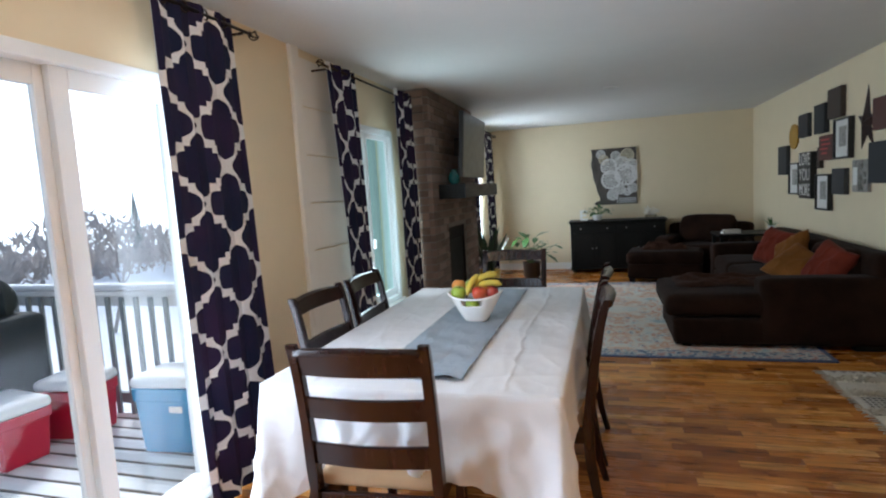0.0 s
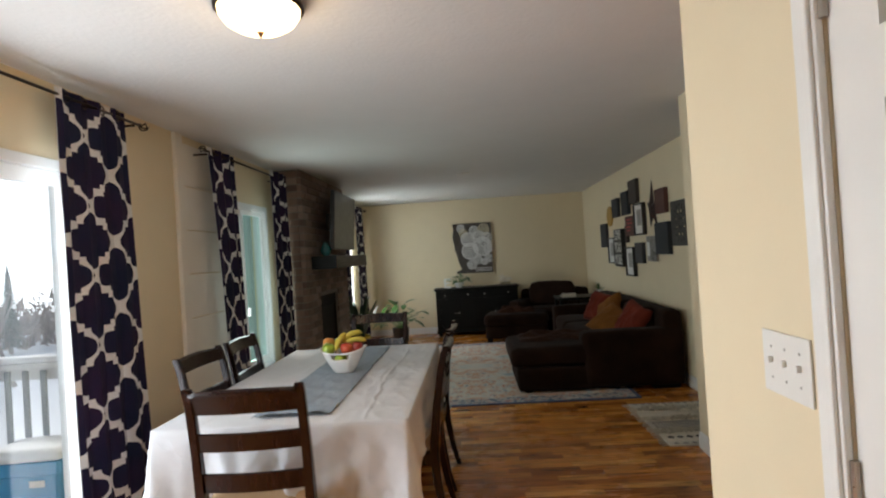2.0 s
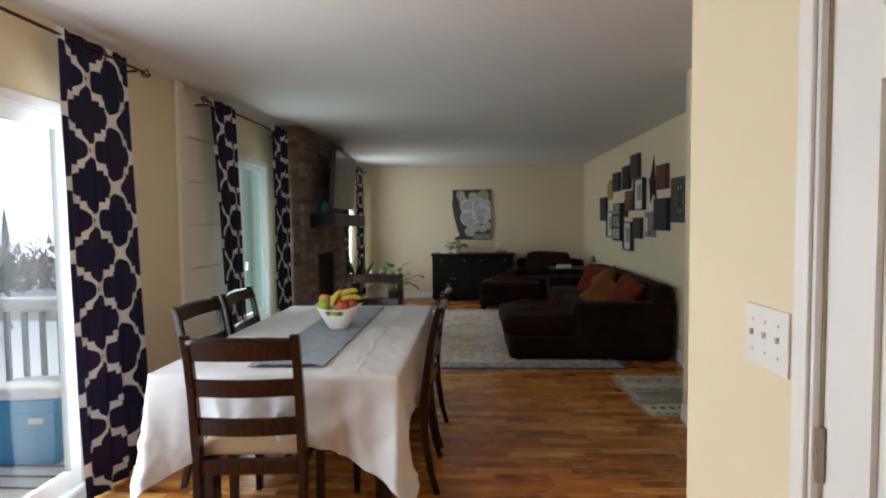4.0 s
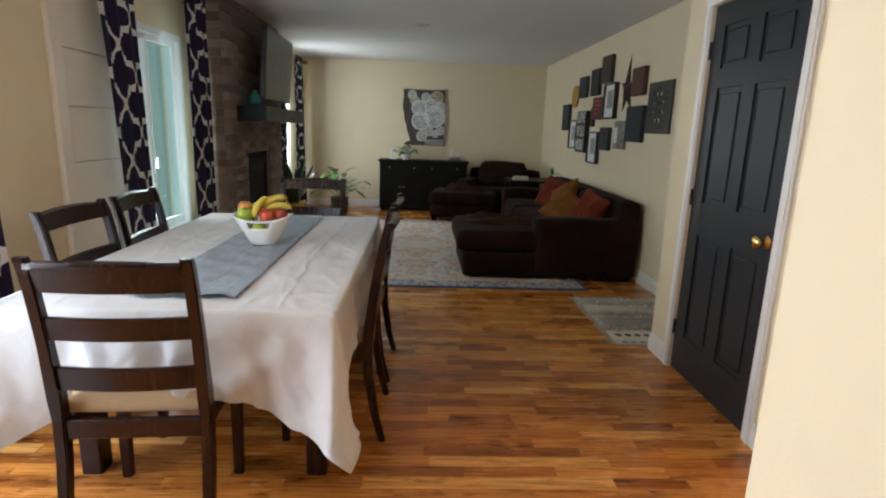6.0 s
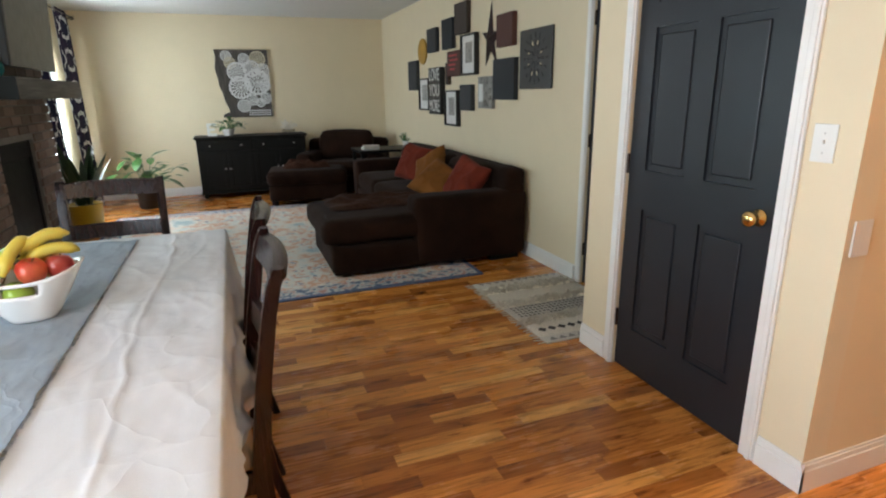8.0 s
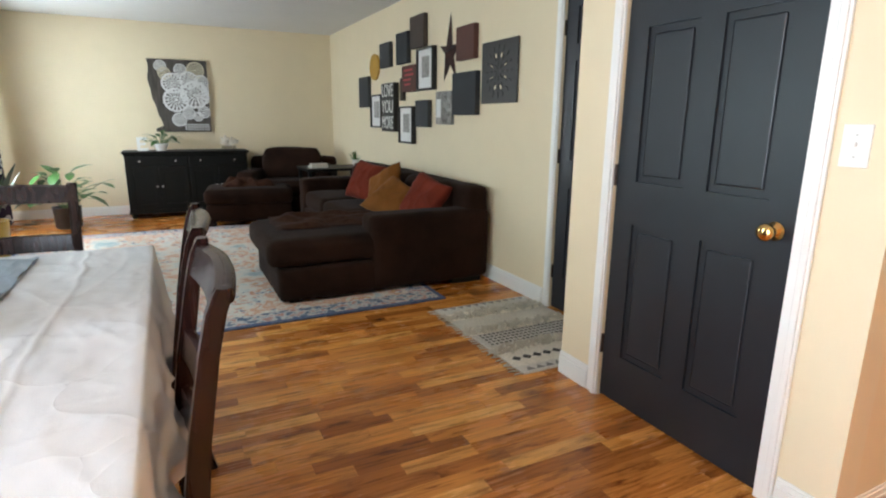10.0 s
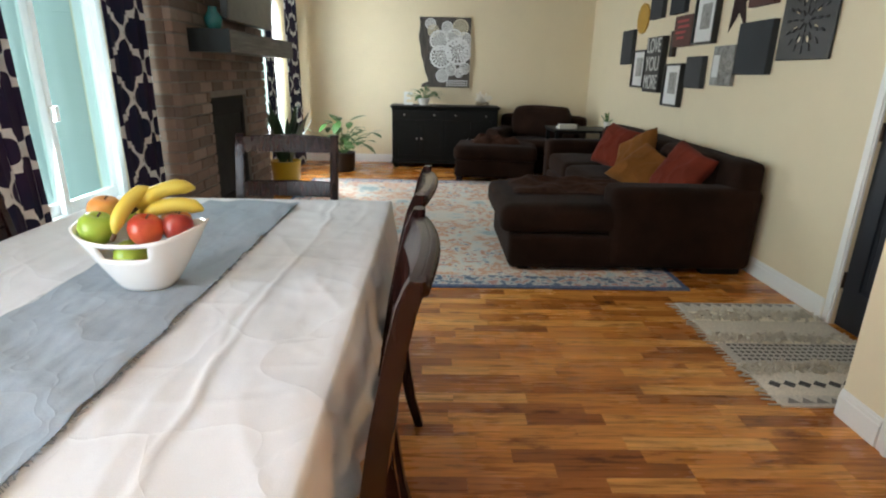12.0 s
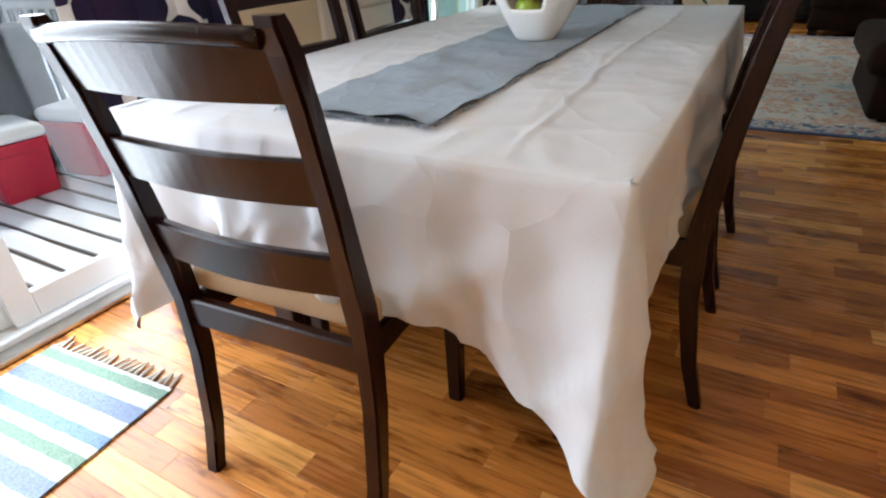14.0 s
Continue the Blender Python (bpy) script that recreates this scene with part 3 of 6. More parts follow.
def tablecloth():
    """Cloth with soft ripples along its hem and folded points at the corners."""
    bm = bmesh.new()
    hx, hy, cx, cy = (TX1 - TX0) / 2, (TY1 - TY0) / 2, (TX0 + TX1) / 2, (TY0 + TY1) / 2
    r, data = 0.012, []
    for sx, sy, a0, ln in ((1, 1, 0, hy), (-1, 1, 90, hx), (-1, -1, 180, hy), (1, -1, 270, hx)):
        for k in range(15):
            a = radians(a0 + 90 * k / 14)
            data.append((cx + sx * (hx - r) + r * math.cos(a), cy + sy * (hy - r) + r * math.sin(a), a, 1.3 - 0.3 * abs(k - 7) / 7))
        nx, ny, na, nb = ((-sx, sy, 0, 1) if (sx, sy) in ((1, 1), (-1, -1)) else (sx, -sy, 1, 0))
        x1, y1 = data[-1][0], data[-1][1]
        x2, y2 = cx + nx * (hx - (r if nx != sx else 0)), cy + ny * (hy - (r if ny != sy else 0))
        steps = 70
        for k in range(1, steps):
            f = k / steps
            edge = math.hypot(x2 - x1, y2 - y1)
            near = max(0, 1 - min(f, 1 - f) * edge / 0.5)
            data.append((x1 + (x2 - x1) * f, y1 + (y2 - y1) * f, radians(a0 + 90), near))
    rows = 22
    grid = []
    total = len(data)
    for i, (x, y, a, corner) in enumerate(data):
        n = Vector((math.cos(a), math.sin(a), 0))
        col = []
        s = x * 1.0 + y * 1.0
        wave = 0.020 * math.sin(17 * s + 2 * math.sin(3.1 * s)) + 0.012 * math.sin(41 * s + 1.3)
        drop = 0.250 + 0.22 * corner ** 1.1 + 0.004 * math.sin(9 * s)
        for k in range(rows + 1):
            v = k / rows
            flare = (0.010 + 0.025 * v + wave * v ** 0.8) * (1 - min(1, corner) ** 3) + min(1, corner) ** 6 * (0.004 + 0.060 * v) - 0.080 * v * 4 * corner * max(0, 1 - corner)
            crease = 0.014 * noise.noise(Vector((x * 6, y * 6, v * 2.0)))
            for q, (fx, tilt) in enumerate(((4.0, 1.6), (6.5, -2.1), (9.0, 0.8))):
                ridge = 1 - abs(noise.noise(Vector((s * fx + tilt * v, v * 1.2, 3.0 * q)))) * 2
                crease += 0.020 / (q + 1) * max(0.0, ridge) ** 9
            # pressed folds: crisp crests that run down, or slant away from the corners
            along = (x - TX0) if abs(n.y) > 0.5 else (y - TY0)
            span = 2 * hx if abs(n.y) > 0.5 else 2 * hy
            for at, slant, amp, wide in ((span - 0.29, 0.02, 0.030, 0.030), (span - 0.10, -0.30, 0.022, 0.045), (span - 0.02, -0.46, 0.018, 0.05), (0.30, 0.03, 0.026, 0.03), (0.08, 0.32, 0.022, 0.045), (span * 0.5, 0.05, 0.014, 0.02)):
                d = abs(along - at - slant * v)
                crease += 1.4 * amp * math.exp(-d / wide) * min(1.0, 1.6 * v) * (1 - min(1, corner) ** 6)
            z = TZ - drop * v - 0.004 * (v > 0) * min(1, v * 8)
            p = Vector((x, y, z)) + n * (flare * min(1, v * 5) + crease * v - (0.008 if k == 0 else 0.0))
            if k == 0:
                for inset, dz in ((0.028, 0.0014), (0.006, 0.0010), (0.001, -0.001)):
                    col.append(bm.verts.new(Vector((x, y, TZ + dz)) - n * inset))
            else:
                col.append(bm.verts.new(p))
        grid.append(col)
    for i in range(total):
        a, b = grid[i], grid[(i + 1) % total]
        for k in range(len(a) - 1):
            bm.faces.new((a[k], a[k + 1], b[k + 1], b[k]))
    bmesh.ops.remove_doubles(bm, verts=bm.verts[:], dist=1e-5)
    # flat top with pressed creases
    nx, ny = 160, 280
    top = []
    for j in range(ny + 1):
        row = []
        for i in range(nx + 1):
            x, y = TX0 + 0.014 + (hx * 2 - 0.028) * i / nx, TY0 + 0.014 + (hy * 2 - 0.028) * j / ny
            rim = min(x - TX0, TX1 - x, y - TY0, TY1 - y)
            h = 0.0010 * noise.noise(Vector((x * 9, y * 9, 0))) + 0.0050 * math.exp(-((x - 0.17 - 0.012 * math.sin(5 * y) - 0.012 * noise.noise(Vector((0, y * 9, 0)))) / 0.006) ** 2) * (0.5 + 0.5 * noise.noise(Vector((1, y * 4, 3))) + 0.2)
            h += 0.0045 * math.exp(-((y - 0.72 - 0.05 * x) / 0.008) ** 2) * abs(noise.noise(Vector((x * 3, 1, 1))) + 0.3) + 0.005 * math.exp(-((y - 1.40) / 0.009) ** 2) * abs(noise.noise(Vector((x * 3, 4, 1))) + 0.3) + 0.005 * math.exp(-((x + 0.52) / 0.009) ** 2) * abs(noise.noise(Vector((y * 3, 7, 1))) + 0.3)
            h += 0.0022 * noise.noise(Vector((x * 5 + y * 2, y * 4, 6))) + 0.0004 * noise.noise(Vector((x * 17, y * 13, 2)))
            for q, (fx, fy) in enumerate(((3.0, 1.2), (1.5, 4.5), (5.0, 3.0))):
                h += 0.0030 / (1 + 0.5 * q) * max(0.0, 1 - 3 * abs(noise.noise(Vector((x * fx + 0.7 * y, y * fy, 11.0 + 4 * q))))) ** 6
            row.append(bm.verts.new((x, y, TZ + h * min(1.0, max(0.0, rim - 0.01) / 0.04) - 0.0006)))
        top.append(row)
    for j in range(ny):
        for i in range(nx):
            bm.faces.new((top[j][i], top[j][i + 1], top[j + 1][i + 1], top[j + 1][i]))
    ob = solo("tablecloth", bm, M_LINEN, "creased white cotton tablecloth hanging in folds off the dining table", "tablecloth", smooth=True)
    return ob


def runner():
    bm = bmesh.new()
    nx, ny = 22, 110
    x0, x1, y0, y1 = -0.318, 0.022, 0.225, 1.955
    for side in (0, 1):
        rows = []
        for j in range(ny + 1):
            row = []
            for i in range(nx + 1):
                x = x0 + (x1 - x0) * i / nx
                y = y0 + (y1 - y0) * j / ny
                x += (0.006 * noise.noise(Vector((7 * side, y * 16, i // nx))) if i in (0, nx) else 0)
                y += 0.012 * noise.noise(Vector((x * 14, j // ny * 5, 2))) if j in (0, ny) else 0
                rel = noise.noise(Vector((x * 8 + y * 9, (y - x) * 5, 1)))
                h = 0.0090 + 0.0080 * rel + 0.0035 * abs(noise.noise(Vector((x * 20, y * 13, 4))))
                h += 0.012 * max(0, 1 - j / 3) * (0.5 + noise.noise(Vector((x * 15, 0, 8))))
                row.append(bm.verts.new((x, y, TZ + max(0.004, h) - 0.0025 * side)))
            rows.append(row)
        for j in range(ny):
            for i in range(nx):
                bm.faces.new((rows[j][i], rows[j][i + 1], rows[j + 1][i + 1], rows[j + 1][i]))
    t = thing("table_runner", "wrinkled grey linen runner with frayed hem on the cloth", "table runner")
    part("linen", bm, M_RUNNER, t, smooth=True)
    fz = bmesh.new()
    rf = random.Random(8)
    for k in range(900):
        f = rf.random()
        side = rf.choice((0, 0, 0, 1, 1, 1, 2))
        p = Vector((x0 if side == 0 else x1, y0 + (y1 - y0) * f, TZ + 0.007)) if side < 2 else Vector((x0 + (x1 - x0) * f, y0, TZ + 0.012))
        d = Vector(((-1 if side == 0 else 1) * 0.007, rf.uniform(-0.006, 0.006), rf.uniform(-0.004, 0.003))) if side < 2 else Vector((rf.uniform(-0.006, 0.006), -0.009, rf.uniform(-0.006, 0.002)))
        tube(fz, [p, p + d], 0.0007, 3)
    tagged(part("frayed_hem", fz, M_RUNNER, t, "frayed grey threads"), kind="stuff")
    return t


def bent(bm, sections, w):
    """Bar of width w along x whose (y, z, depth) run through the given stations."""
    rings = []
    for y, z, d in sections:
        rings.append([bm.verts.new((-w / 2, y - d / 2, z)), bm.verts.new((w / 2, y - d / 2, z)), bm.verts.new((w / 2, y + d / 2, z)), bm.verts.new((-w / 2, y + d / 2, z))])
    for a, b in zip(rings, rings[1:]):
        for k in range(4):
            bm.faces.new((a[k], a[(k + 1) % 4], b[(k + 1) % 4], b[k]))
    bm.faces.new(rings[0][::-1])
    bm.faces.new(rings[-1])
    bmesh.ops.bevel(bm, geom=[e for e in bm.edges if abs((e.verts[0].co - e.verts[1].co).z) > 0.01], offset=0.005, segments=2, affect="EDGES")
    return bm


def dining_chair(m, rails):
    """Ladder-back chair; its back posts stand near y = 0 and the seat runs to +y."""
    c = thing("dining_chair", "dark cherry ladder-back dining chair with beige padded seat", "chair", m, "chairs round the dining table")
    post = [(-0.020, 0.0, 0.030), (0.012, 0.12, 0.034), (0.040, 0.30, 0.042), (0.048, 0.44, 0.046), (0.040, 0.52, 0.044), (0.018, 0.70, 0.038), (-0.010, 0.86, 0.034), (-0.026, 0.930, 0.034), (-0.038, 0.962, 0.032), (-0.042, 0.975, 0.024)]
    for x in (-0.217, 0.217):
        bm = bent(bmesh.new(), post, 0.036)
        bmesh.ops.translate(bm, verts=bm.verts, vec=(x, 0, 0))
        part("back_post", bm, M_BROWNWOOD, c)
    for z0, z1, y0, y1 in rails:
        bm = bmesh.new()
        n = 14
        rings = []
        for k in range(n + 1):
            x = -0.203 + 0.406 * k / n
            bow = -0.020 * math.cos(math.pi * (k / n - 0.5))
            rise = 0.008 * math.cos(math.pi * (k / n - 0.5)) if z1 > 0.9 else 0.0
            d = 0.011
            rings.append([bm.verts.new(p) for p in ((x, y0 + bow - d, z0), (x, y1 + bow - d, z1 + rise - 0.004), (x, y1 + bow - d * 0.4, z1 + rise), (x, y1 + bow + d, z1 + rise - 0.004), (x, y0 + bow + d, z0))])
        for a, b in zip(rings, rings[1:]):
            for k in range(5):
                bm.faces.new((a[k], a[(k + 1) % 5], b[(k + 1) % 5], b[k]))
        bm.faces.new(rings[0][::-1])
        bm.faces.new(rings[-1])
        rail = part("top_rail" if z1 > 0.9 else "back_rail", bm, M_BROWNWOOD, c)
        if z1 > 0.9:
            roll = [(-0.203 + 0.406 * k / n, y1 - 0.012 - 0.020 * math.cos(math.pi * (k / n - 0.5)), z1 - 0.011 + 0.008 * math.cos(math.pi * (k / n - 0.5))) for k in range(n + 1)]
            part("crest_roll", tube(bmesh.new(), roll, 0.013, 10), M_BROWNWOOD, rail, "rolled crest edge", smooth=True)
    part("seat_rail", B(-0.20, 0.20, 0.034, 0.058, 0.375, 0.440, bevel=0.004), M_BROWNWOOD, c)
    part("seat_rail", B(-0.195, 0.195, 0.395, 0.417, 0.375, 0.440, bevel=0.004), M_BROWNWOOD, c)
    for x in (-0.212, 0.190):
        part("seat_rail", B(x, x + 0.022, 0.066, 0.395, 0.375, 0.440, bevel=0.004), M_BROWNWOOD, c)
    part("seat_cushion", rbox(bmesh.new(), -0.215, 0.215, 0.062, 0.430, 0.442, 0.505, 0.026, 9, 0.018), M_SEAT, c, "beige suede seat pad", smooth=True)
    for x in (-0.208, 0.208):
        bm = bent(bmesh.new(), [(0.398, 0.0, 0.030), (0.402, 0.25, 0.036), (0.405, 0.44, 0.040)], 0.038)
        bmesh.ops.translate(bm, verts=bm.verts, vec=(x, 0, 0))
        part("front_leg", bm, M_BROWNWOOD, c)
    return c


dining_table()
tablecloth()
runner()
LOW = (0.548, 0.625, 0.036, 0.028)
dining_chair(pose(-0.230, -0.022, 0, 0, 0, 3.5), ((0.868, 0.962, -0.010, -0.036), (0.715, 0.790, 0.016, 0.004), LOW))
chair = dining_chair(pose(-0.135, 2.42, 0, 0, 0, 180), ((0.895, 0.962, -0.016, -0.036), (0.695, 0.765, 0.018, 0.008), LOW))
for x, y, a in ((-0.84, 0.86, -92), (-0.83, 1.38, -88), (0.475, 0.84, 91), (0.475, 1.42, 88)):
    copy_thing(chair, pose(x, y, 0, 0, 0, a))


def fruit_bowl():
    """Tall-sided oval porcelain bowl, its rim swept up, with grip holes through two sides."""
    bm = bmesh.new()
    seg, rows = 56, 12
    grids = []
    for shell in (0, 1):
        g = []
        for k in range(rows + 1):
            v = k / rows
            row = []
            for i in range(seg):
                a = 2 * math.pi * i / seg
                rx = (0.056 + 0.084 * v ** 0.9) - 0.006 * shell
                ry = (0.048 + 0.060 * v ** 0.9) - 0.006 * shell
                ex = 0.8
                ca, sa = math.cos(a), math.sin(a)
                x = rx * math.copysign(abs(ca) ** ex, ca)
                y = ry * math.copysign(abs(sa) ** ex, sa)
                top = 0.138 + 0.012 * math.cos(2 * a)
                row.append(bm.verts.new((x, y, 0.007 * shell + v * (top - 0.007 * shell))))
            g.append(row)
        grids.append(g)

    def hole(i, k):
        a = 2 * math.pi * (i + 0.5) / seg
        d = (a % math.pi) - math.pi / 2
        return abs(d) < 0.34 and k in (8, 9, 10)

    for shell, g in enumerate(grids):
        for k in range(rows):
            for i in range(seg):
                if not hole(i, k):
                    bm.faces.new((g[k][i], g[k][(i + 1) % seg], g[k + 1][(i + 1) % seg], g[k + 1][i]))
        bm.faces.new(g[0][::-1] if shell == 0 else g[0])
    for i in range(seg):
        j = (i + 1) % seg
        bm.faces.new((grids[0][rows][i], grids[0][rows][j], grids[1][rows][j], grids[1][rows][i]))
        for k in (8, 11):
            if hole(i, 8):
                bm.faces.new((grids[0][k][i], grids[0][k][j], grids[1][k][j], grids[1][k][i]))
        if hole(i, 8) and not hole(i - 1, 8):
            for k in (8, 9, 10):
                bm.faces.new((grids[0][k][i], grids[0][k + 1][i], grids[1][k + 1][i], grids[1][k][i]))
        if hole(i, 8) and not hole(j, 8):
            for k in (8, 9, 10):
                bm.faces.new((grids[0][k][j], grids[0][k + 1][j], grids[1][k + 1][j], grids[1][k][j]))
    return solo("fruit_bowl", bm, M_PORC, "glossy white porcelain fruit bowl with grip holes on the runner", "bowl", pose(-0.115, 1.085, TZ + 0.012), smooth=True)


fruit_bowl()


def skin(name, a, b, rough=0.3):
    n = Nodes(name, rough)
    v = n.coord()
    n.colour(n.mix(n.ramp(n.noise(v, 14, 4), [(0.35, (0, 0, 0)), (0.65, (1, 1, 1))]), a, b))
    n.bump(n.noise(v, 160, 2), 0.1, 0.0006)
    return n.mat


M_REDAPPLE = skin("red_apple_skin", (0.42, 0.020, 0.015), (0.55, 0.11, 0.04))
M_DARKAPPLE = skin("dark_apple_skin", (0.22, 0.012, 0.012), (0.36, 0.05, 0.03))
M_GREENAPPLE = skin("green_apple_skin", (0.26, 0.40, 0.03), (0.36, 0.48, 0.07))
M_PEACH = skin("peach_skin", (0.62, 0.22, 0.035), (0.58, 0.32, 0.08), 0.6)
M_BANANA = skin("banana_skin", (0.62, 0.47, 0.045), (0.56, 0.48, 0.09), 0.45)
M_STALK = plain("brown_stalk", (0.08, 0.05, 0.025), 0.8)


def apple(name, label, mat, x, y, z, r, tilt=0):
    prof = [(0.0, -0.78 * r), (0.25 * r, -0.90 * r), (0.55 * r, -0.82 * r), (0.86 * r, -0.45 * r), (1.0 * r, 0.08 * r), (0.93 * r, 0.50 * r), (0.65 * r, 0.82 * r), (0.32 * r, 0.88 * r), (0.10 * r, 0.74 * r), (0.0, 0.66 * r)]
    t = thing(name, label, "fruit", pose(-0.115 + x, 1.085 + y, TZ + 0.036 + z, tilt, tilt * 0.6, tilt * 3), "fruit in the bowl")
    part("flesh", lathe(bmesh.new(), prof, seg=24), mat, t, smooth=True)
    part("stalk", tube(bmesh.new(), [(0, 0, 0.66 * r), (0.002, 0, 0.85 * r), (0.006, 0, 1.02 * r)], 0.0022, 6), M_STALK, t)


apple("red_apple", "shiny red apple in the porcelain bowl", M_REDAPPLE, 0.030, -0.045, 0.118, 0.037, 10)
apple("red_apple", "dark red apple in the porcelain bowl", M_DARKAPPLE, 0.088, -0.020, 0.118, 0.034, -14)
apple("green_apple", "green apple in the porcelain bowl", M_GREENAPPLE, -0.078, -0.040, 0.118, 0.038, 12)
apple("green_apple", "green apple showing through the bowl's grip hole", M_GREENAPPLE, -0.010, -0.048, 0.058, 0.036, 20)
apple("green_apple", "green pear-coloured apple behind the banana bunch", M_GREENAPPLE, -0.030, 0.035, 0.140, 0.034, 5)
apple("peach", "orange blushed peach in the porcelain bowl", M_PEACH, -0.090, 0.020, 0.142, 0.037, 8)
apple("peach", "orange peach at the back of the bowl", M_PEACH, 0.050, 0.055, 0.105, 0.036, 4)


def banana(x, y, z, yaw, pitch, bend):
    pts, rad = [], []
    for k in range(13):
        f = k / 12
        a = (f - 0.5) * bend
        R = 0.135 / bend
        pts.append((R * math.sin(a), 0, R * (math.cos(a) - 1)))
        rad.append(0.0165 * min(1, 0.25 + 3.6 * f) * min(1, 0.22 + 5 * (1 - f)))
    t = thing("banana", "ripe yellow banana lying on top of the fruit", "fruit", pose(x, y, z, 0, pitch, yaw), "bananas in the bowl")
    part("peel", tube(bmesh.new(), pts, rad, 9), M_BANANA, t, smooth=True)
    part("stem", tube(bmesh.new(), [pts[0], (pts[0][0] - 0.016, 0, pts[0][2] - 0.004)], 0.005, 7), M_STALK, t)


for a in ((-0.125, 1.05, 0.972, 60, -42, 1.2), (-0.065, 1.10, 0.996, 28, -16, 1.2), (-0.045, 1.09, 0.964, 18, -4, 1.2), (-0.085, 1.12, 0.986, 44, -24, 1.2)):
    banana(*a)


# ---- curtains ----
def curtain(y0, y1, yb0, yb1, x, ztop, folds, label, flip=1):
    c = thing("curtain", label, "curtain", group="trellis curtains")
    n, rows = folds * 14, 26
    width = (y1 - y0) * 1.12

    def sheet(dx):
        bm = bmesh.new()
        uvl = bm.loops.layers.uv.new("UVMap")
        grid = []
        for j in range(rows + 1):
            v = j / rows
            row = []
            for i in range(n + 1):
                f = i / n
                a = y0 + (yb0 - y0) * v
                b = y1 + (yb1 - y1) * v
                ph = f * folds * 2 * math.pi
                amp = 0.021 * (0.75 + 0.35 * math.sin(v * 3 + folds))
                yy = a + (b - a) * f + 0.010 * math.sin(2 * ph) + 0.006 * v * math.sin(7 * v + ph)
                xx = x + dx + amp * math.sin(ph + 0.5 * math.sin(2.2 * v)) + 0.006 * noise.noise(Vector((yy * 6, v * 4, x)))
                row.append((bm.verts.new((xx, yy, ztop + 0.035 - v * (ztop + 0.020))), f * width * flip, (1 - v) * (ztop + 0.015)))
            grid.append(row)
        for j in range(rows):
            for i in range(n):
                q = (grid[j][i], grid[j][i + 1], grid[j + 1][i + 1], grid[j + 1][i])
                fc = bm.faces.new([k[0] for k in q])
                for lp, k in zip(fc.loops, q):
                    lp[uvl].uv = (k[1], k[2])
        return bm

    part("printed_cloth", sheet(0.0), M_CURTAIN, c, smooth=True)
    part("lining", sheet(-0.004), M_LINING, c, "white lining cloth", smooth=True)
    for k in range(folds):
        y = y0 + (y1 - y0) * (k + 0.5) / folds
        bm = bmesh.new()
        pts = [(x, y + 0.024 * math.cos(t), ztop + 0.024 * math.sin(t)) for t in [2 * math.pi * q / 16 for q in range(17)]]
        part("grommet", tube(bm, pts, 0.005, 6), M_BRONZE, c, "dark metal grommet", smooth=True)
    return c


def rod(y0, y1, x, z, ends):
    r = thing("curtain_rod", "slim dark bronze curtain rod with twisted finials", "curtain rod")
    part("pole", tube(bmesh.new(), [(x, y0, z), (x, y1, z)], 0.008, 12), M_BRONZE, r, smooth=True)
    for y, s in ends:
        bm = bmesh.new()
        for q in range(4):
            pts = [(x + 0.024 * math.sin(math.pi * t) * math.cos(q * 1.57 + 2 * t), y + s * 0.085 * t, z + 0.024 * math.sin(math.pi * t) * math.sin(q * 1.57 + 2 * t)) for t in [k / 10 for k in range(11)]]
            tube(bm, pts, 0.0042, 6)
        part("finial", bm, M_BRONZE, r, "twisted cage finial", smooth=True)
    for y in (y0 + 0.06, y1 - 0.06):
        part("bracket", B(XL + 0.001, x + 0.006, y - 0.006, y + 0.006, z - 0.022, z - 0.010), M_BRONZE, r)


XC = -1.245
rod(-1.55, 1.02, XC, 2.315, ((1.02, 1), (-1.55, -1)))
rod(1.82, 3.46, XC, 2.315, ((1.82, -1),))
rod(5.95, 7.72, XC, 2.315, ((5.95, -1), (7.72, 1)))
curtain(0.36, 0.88, 0.40, 0.98, XC, 2.315, 4, "navy and white trellis curtain beside the patio door")
curtain(1.86, 2.30, 2.10, 2.42, XC, 2.315, 3, "navy and white trellis curtain in front of the white panel")
curtain(2.99, 3.43, 3.02, 3.45, XC + 0.045, 2.315, 3, "navy and white trellis curtain beside the brick chimney", -1)
curtain(6.02, 6.36, 6.02, 6.36, XC, 2.315, 3, "navy and white trellis curtain next to the chimney breast")
curtain(6.92, 7.50, 6.92, 7.62, XC, 2.315, 4, "navy and white trellis curtain near the far corner", -1)


# ---- fireplace ----
FX, FY0, FY1 = -1.06, 3.49, 5.32
fp = thing("fireplace", "brown brick chimney breast with black glass firebox", "fireplace", kind="structure")
OY0, OY1, OZ0, OZ1 = 3.98, 4.76, 0.22, 1.05
core = bmesh.new()
box(core, XL + 0.001, FX - 0.012, FY0 + 0.012, OY0, 0, ZC)
box(core, XL + 0.001, FX - 0.012, OY1, FY1 - 0.012, 0, ZC)
box(core, XL + 0.001, FX - 0.012, OY0, OY1, OZ1, ZC)
box(core, XL + 0.001, FX - 0.012, OY0, OY1, 0, OZ0)
part("mortar_core", core, M_MORTAR, fp)
part("firebox_back", B(XL + 0.0015, XL + 0.02, OY0, OY1, OZ0, OZ1), M_SOOT, fp)
insert = part("firebox_frame", bmesh.new(), M_SOOT, fp, "black metal insert frame")
bmf = bmesh.new()
